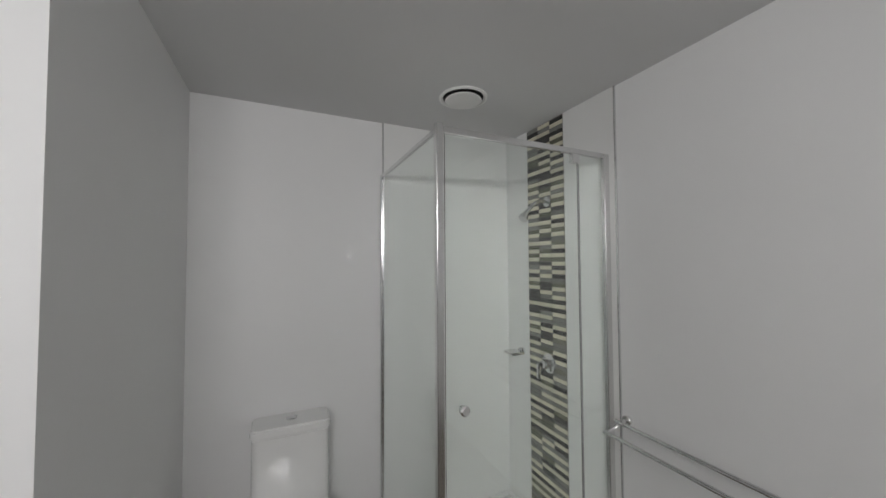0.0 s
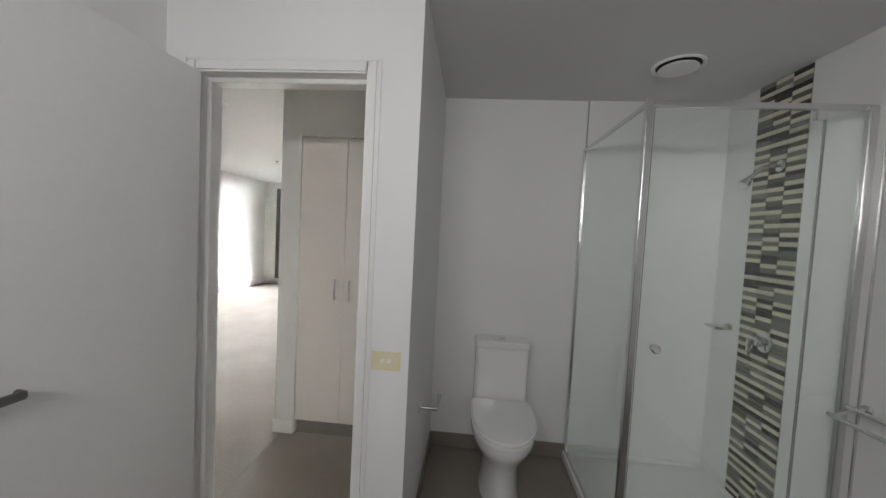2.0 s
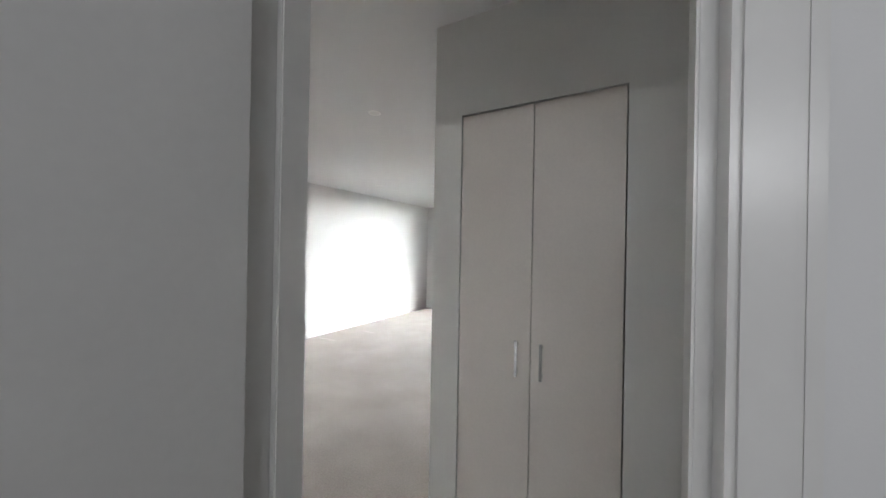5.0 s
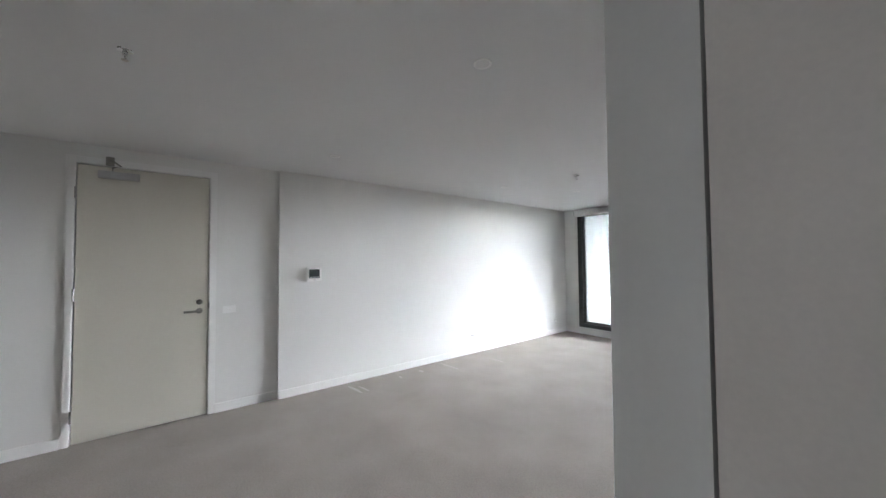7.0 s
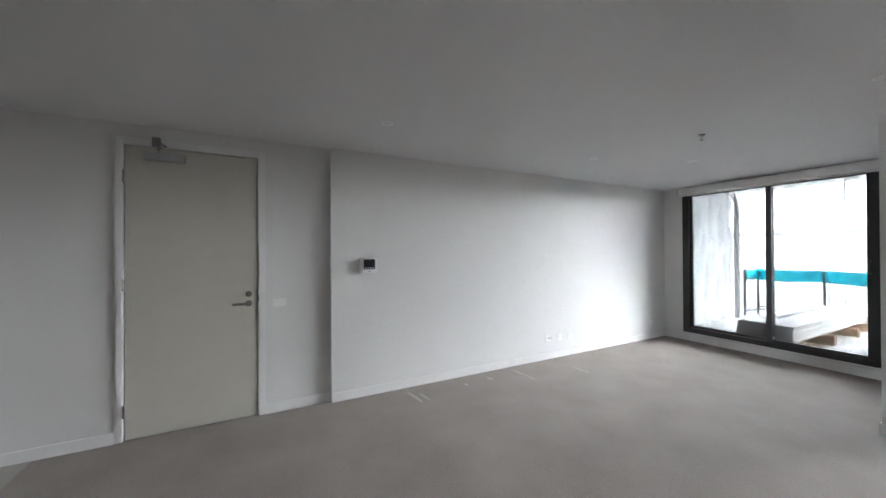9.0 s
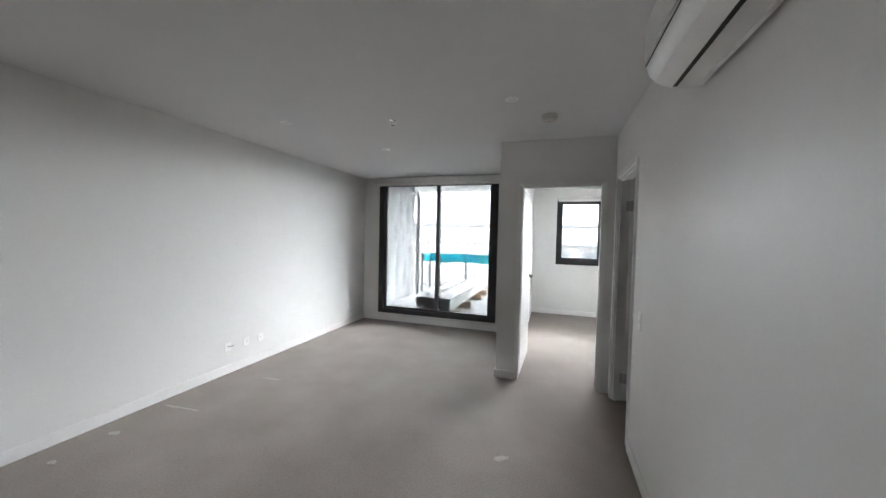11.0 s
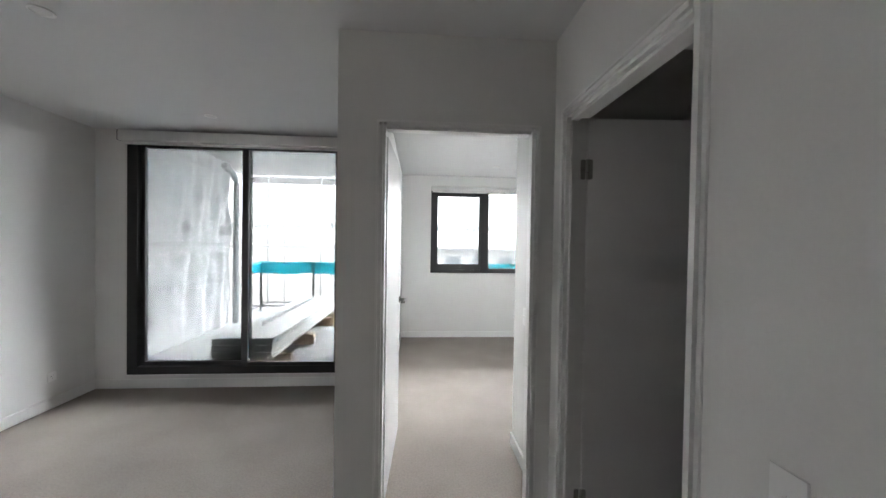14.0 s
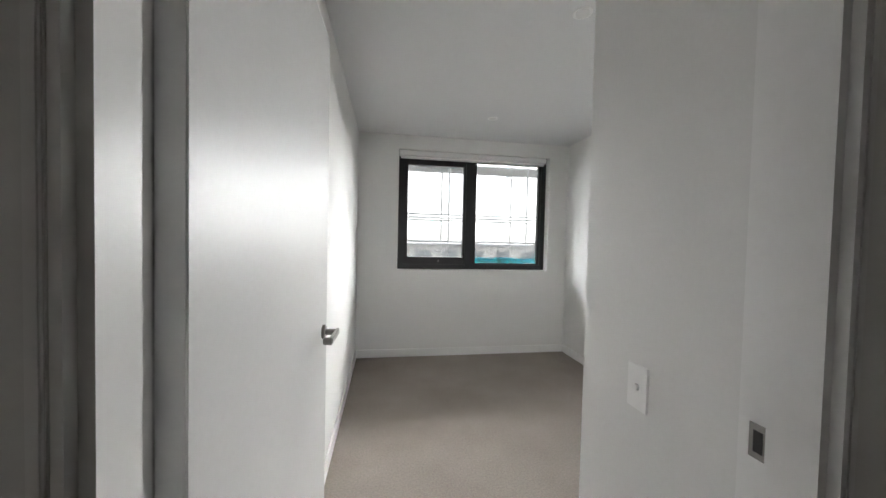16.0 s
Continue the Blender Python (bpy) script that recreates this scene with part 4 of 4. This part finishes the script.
def wrap_patch(bm, y0, y1, z0, z1, lift, ny, nz):
    grid = [[bm.verts.new((wrap_x(y0 + (y1 - y0) * i / ny, z0 + (z1 - z0) * j / nz) + lift, y0 + (y1 - y0) * i / ny, z0 + (z1 - z0) * j / nz)) for j in range(nz + 1)] for i in range(ny + 1)]
    for i in range(ny):
        for j in range(nz):
            bm.faces.new((grid[i][j], grid[i + 1][j], grid[i + 1][j + 1], grid[i][j + 1]))


wrap = thing("building_wrap", "wrinkled white building wrap with grey print", "building wrap")
bm = bmesh.new()
wrap_patch(bm, 1.96, 4.30, ZB + 0.005, 2.755, 0.0, 130, 120)
part("sheet", bm, M_MEMBRANE, wrap, smooth=True)
bm = bmesh.new()
wrap_patch(bm, 1.96, 4.30, 1.385, 1.425, 0.004, 130, 2)
part("tape", bm, M_TAPE, wrap, "dark grey joint tape")


def print_word(y, z, length, h, n):
    """A printed word too small to letter: a row of plain bars."""
    bm = bmesh.new()
    step = length / n
    for k in range(n):
        tall = h * (1.0 if k % 4 in (0, 3) else 0.68)
        wrap_patch(bm, y + k * step, y + (k + 0.72) * step, z, z + tall, 0.006, 3, 2)
    part("print", bm, M_PRINT, wrap)


def print_ring(y, z, r):
    bm = bmesh.new()
    ang = [2 * math.pi * k / 20 for k in range(17)]
    rows = [[bm.verts.new((wrap_x(y + q * math.cos(a), z + q * math.sin(a)) + 0.006, y + q * math.cos(a), z + q * math.sin(a))) for q in (r * 0.62, r)] for a in ang]
    for a, b in zip(rows, rows[1:]):
        bm.faces.new((a[0], a[1], b[1], b[0]))
    part("print", bm, M_PRINT, wrap)


def print_box(y0, y1, z0, z1):
    bm = bmesh.new()
    wrap_patch(bm, y0, y1, z0, z1, 0.006, 6, 6)
    part("print", bm, M_PRINT, wrap)


for zoff, ys in ((2.50, (2.58, 3.51)), (1.215, (2.88, 3.70))):
    for y in ys:
        print_ring(y + 0.035, zoff + 0.02, 0.045)
        print_word(y + 0.10, zoff - 0.02, 0.30, 0.075, 8)
        print_word(y + 0.13, zoff - 0.055, 0.26, 0.014, 12)
for zoff, ys in ((2.075, (2.34, 3.32)), (0.815, (2.66, 3.60))):
    for y in ys:
        print_word(y, zoff, 0.42, 0.075, 10)
        print_word(y + 0.46, zoff + 0.005, 0.32, 0.035, 13)
print_word(2.17, 0.82, 0.24, 0.04, 7)
for y0, z0 in ((3.135, 1.57), (4.08, 1.555), (3.452, 0.24), (2.47, 0.37)):
    print_box(y0, y0 + 0.135, z0, z0 + 0.15)

pipe = thing("downpipe", "grey plastic downpipe at the balcony edge", "downpipe")
part("pipe", tubes(([(-3.83, 4.40, ZB), (-3.83, 4.40, 2.42), (-3.83, 4.37, 2.50), (-3.83, 4.25, 2.60), (-3.83, 4.12, 2.64), (-3.83, 4.02, 2.66)], 0.052), seg=18), M_PIPE, pipe, smooth=True)
for z in (0.5, 1.9):
    part("pipe_clip", lathe([(0.057, -0.015), (0.057, 0.015)], (0, 0, 1), (-3.83, 4.40, z), 18), M_STEEL, pipe)

stack = thing("cement_sheet_stack", "stack of white cement sheets on timber bearers", "building material")
zs = 0.192
for k in range(6):
    dx, dy = random.uniform(-0.015, 0.015), random.uniform(-0.02, 0.02)
    h = 0.0375
    part("sheet", boxes((-2.895 + dx, -2.262 + dx, 2.05 + dy, 5.05 + dy, zs, zs + h - 0.003), bevel=0.003), M_SHEET, stack)
    zs += h
for y in (2.26, 3.1, 4.15, 4.85):
    part("bearer", boxes((-2.97, -2.12, y - 0.05, y + 0.05, ZB, 0.191), bevel=0.003), M_TIMBER, stack, "raw pine timber bearer")
angle = solid("steel_angle", boxes((-2.64, -2.60, 2.6, 4.7, zs + 0.0, zs + 0.004), (-2.604, -2.60, 2.6, 4.7, zs + 0.004, zs + 0.045)), M_STEEL, "galvanised steel angle lying on the stacked sheets", "steel angle")

bal = thing("balustrade", "temporary steel balustrade wrapped in teal tarpaulin", "balustrade")
YE = 5.42
posts = [-3.86, -2.83, -1.80, -0.77, 0.26, 1.29, 2.32]
for x in posts:
    part("post", tubes(([(x, YE, ZB), (x, YE, 1.06)], 0.024)), M_BLACK, bal, smooth=True)
    part("base_plate", boxes((x - 0.06, x + 0.06, YE - 0.06, YE + 0.06, ZB, ZB + 0.01)), M_STEEL, bal)
part("bottom_rail", boxes((-4.1, 3.0, YE - 0.02, YE + 0.02, 0.14, 0.18)), M_STEEL, bal)
bm = bmesh.new()
cols = []
for i in range(141):
    x = -3.9 + 6.9 * i / 140
    sag = 0.012 * math.sin(6.0 * x) + 0.008 * noise.noise(Vector((x * 6, 0, 0)))
    cols.append([bm.verts.new((x, YE - 0.03 + 0.018 * math.sin(17 * x + 4 * j), z + (sag if j < 3 else 0.3 * sag))) for j, z in enumerate((0.81, 0.89, 0.97, 1.05))])
for a, b in zip(cols, cols[1:]):
    for j in range(3):
        bm.faces.new((a[j], b[j], b[j + 1], a[j + 1]))
tarp = part("tarpaulin", bm, M_TEAL, bal, "teal plastic tarpaulin strip", True)
thick = tarp.modifiers.new("thickness", "SOLIDIFY")
thick.thickness = 0.006
for x in posts:
    part("tarp_tie", lathe([(0.034, -0.09), (0.034, 0.09)], (0, 0, 1), (x, YE - 0.02, 0.95), 12), M_GASKET, bal)

# the short return of the balustrade to the side wall
XS = -3.87
part("post", tubes(([(XS, 4.83, ZB), (XS, 4.83, 1.06)], 0.024)), M_BLACK, bal, smooth=True)
part("base_plate", boxes((XS - 0.06, XS + 0.06, 4.77, 4.89, ZB, ZB + 0.01)), M_STEEL, bal)
part("tarp_tie", lathe([(0.034, -0.09), (0.034, 0.09)], (0, 0, 1), (XS + 0.01, 4.83, 0.95), 12), M_GASKET, bal)
part("bottom_rail", boxes((XS - 0.02, XS + 0.02, 4.83, YE - 0.022, 0.14, 0.18)), M_STEEL, bal)
part("front_rail", boxes((-3.86, 3.0, YE - 0.012, YE + 0.012, 0.215, 0.24)), M_BLACK, bal)
bm = bmesh.new()
cols = []
for i in range(21):
    y = 4.80 + 0.60 * i / 20
    cols.append([bm.verts.new((XS + 0.03 + 0.012 * math.sin(17 * y + 4 * j), y, z + 0.01 * math.sin(7 * y))) for j, z in enumerate((0.84, 0.91, 0.98, 1.05))])
for a, b in zip(cols, cols[1:]):
    for j in range(3):
        bm.faces.new((a[j], b[j], b[j + 1], a[j + 1]))
side_tarp = part("tarpaulin", bm, M_TEAL, bal, "teal plastic tarpaulin strip", True)
thick = side_tarp.modifiers.new("thickness", "SOLIDIFY")
thick.thickness = 0.006

scaf = thing("scaffolding", "galvanised tube scaffolding outside the balcony", "scaffold")
YS = 9.0
for y in (YS, YS + 1.3):
    for x in (-5.24, -3.67, -2.1, -0.53, 1.04, 3.3):
        part("standard", tubes(([(x, y, -3.2), (x, y, 5.2)], 0.024)), M_SCAF, scaf, smooth=True)
    for z in (1.30, 1.94, 2.03, 3.5):
        part("ledger", tubes(([(-9.2, y, z), (7.2, y, z)], 0.022 if z < 3 else 0.024)), M_SCAF, scaf, smooth=True)
part("brace", tubes(([(-5.2, YS + 0.05, 1.3), (-5.5, YS + 0.05, 3.1)], 0.02)), M_SCAF, scaf, smooth=True)
for k in range(5):
    part("deck_board", boxes((-6.2, 4.2, YS + 0.1 + 0.23 * k, YS + 0.31 + 0.23 * k, 3.4, 3.44)), M_SCAF, scaf)
for k in range(8):
    x = -6.0 + 1.3 * k
    part("transom", tubes(([(x, YS - 0.3, 3.36), (x, YS + 1.5, 3.36)], 0.024)), M_SCAF, scaf, smooth=True)

# ---- outside ----
structure("ground", boxes((-600, 600, -600, 900, -3.4, -3.2)), M_GROUND, "flat pale ground outside", "ground")
house = thing("distant_building", "pale low building in the distance", "building")
part("wall", boxes((-2, 16, 34, 44, -3.2, 0.75)), M_RENDERED, house)
part("roof", boxes((-2.4, 16.4, 33.6, 44.4, 0.75, 0.95)), M_ROOF, house)
for k in range(6):
    wdw = part("window", boxes((-0.6 + 2.8 * k, 0.9 + 2.8 * k, 33.95, 34.0, -1.0, 0.2)), M_HAZYWIN, house)

# ---- pieces of floors and walls ----
kfloor = structure("floor_kitchen", boxes((XE, 0.0, -7.0, -5.88, -0.02, -0.006)), M_GROUT, "polished grey kitchen floor tiles", "floor")
tile_mesh = {}
xs = [XE + 0.001 + 0.6 * k for k in range(7)] + [-0.001]
for i in range(7):
    for j, (ya, yb) in enumerate(((-5.882, -6.48), (-6.483, -6.998))):
        w = xs[i + 1] - xs[i] - 0.003
        key = (round(w, 3), j)
        if key not in tile_mesh:
            tile_mesh[key] = mesh_of("tile", boxes((0, w, yb - ya, 0, -0.006, 0.0), bevel=0.001, segments=1), M_KTILE)
        t = new("tile", tile_mesh[key])
        t.location = (xs[i], ya, 0)
        t.parent = kfloor

mosaic = structure("mosaic_strip", boxes((XR - 0.004, XR - 0.0005, -4.642, -4.338, 0.02, CB)), M_GROUT, "vertical strip of cream, grey and black stick mosaic", "mosaic")
rng = random.Random(5)
stick = [mesh_of("tile", boxes((-0.006, 0, 0, 0.0985, 0, 0.0235), bevel=0.0012, segments=1), m) for m in M_MO]
rows_n = 99
pitch = (CB - 0.03) / rows_n
for col in range(3):
    left = rng.randint(0, 2)
    for r in range(rows_n):
        if left == 0:
            kind, left = 0, rng.choices((1, 2, 3), (0.6, 0.32, 0.08))[0]
        else:
            kind, left = rng.choices((1, 2, 3), (0.4, 0.38, 0.22))[0], left - 1
        t = new("tile", stick[kind])
        t.location = (XR - 0.003, -4.6395 + 0.1005 * col, 0.026 + r * pitch)
        t.scale = (1, 1, (pitch - 0.0022) / 0.0235)
        t.parent = mosaic

for x, y, lx, ly, a in ((-3.55, -3.04, 0.27, 0.05, 8), (-3.5, -2.94, 0.2, 0.03, 8), (-3.6, -2.06, 0.09, 0.05, 0), (-3.54, -1.63, 0.34, 0.035, 4), (-3.58, -2.4, 0.06, 0.04, 0),
                       (-0.85, -1.37, 0.10, 0.05, 20), (-3.3, -0.9, 0.22, 0.03, 5)):
    bm = prism([(q * lx / 2 * (1 + 0.25 * rng.uniform(-1, 1)), s * ly / 2 * (1 + 0.4 * rng.uniform(-1, 1))) for q, s in ((-1, -0.4), (-0.4, -1), (0.3, -0.8), (1, -0.5), (1, 0.6), (0.2, 1), (-0.5, 0.8), (-1, 0.5))], -0.004, 0.0025, 0.0015, pose(x, y, 0, 0, 0, a))
    part("carpet_dent", bm, M_CARPET_MARK, carpet, "pale flattened furniture dent in the pile")
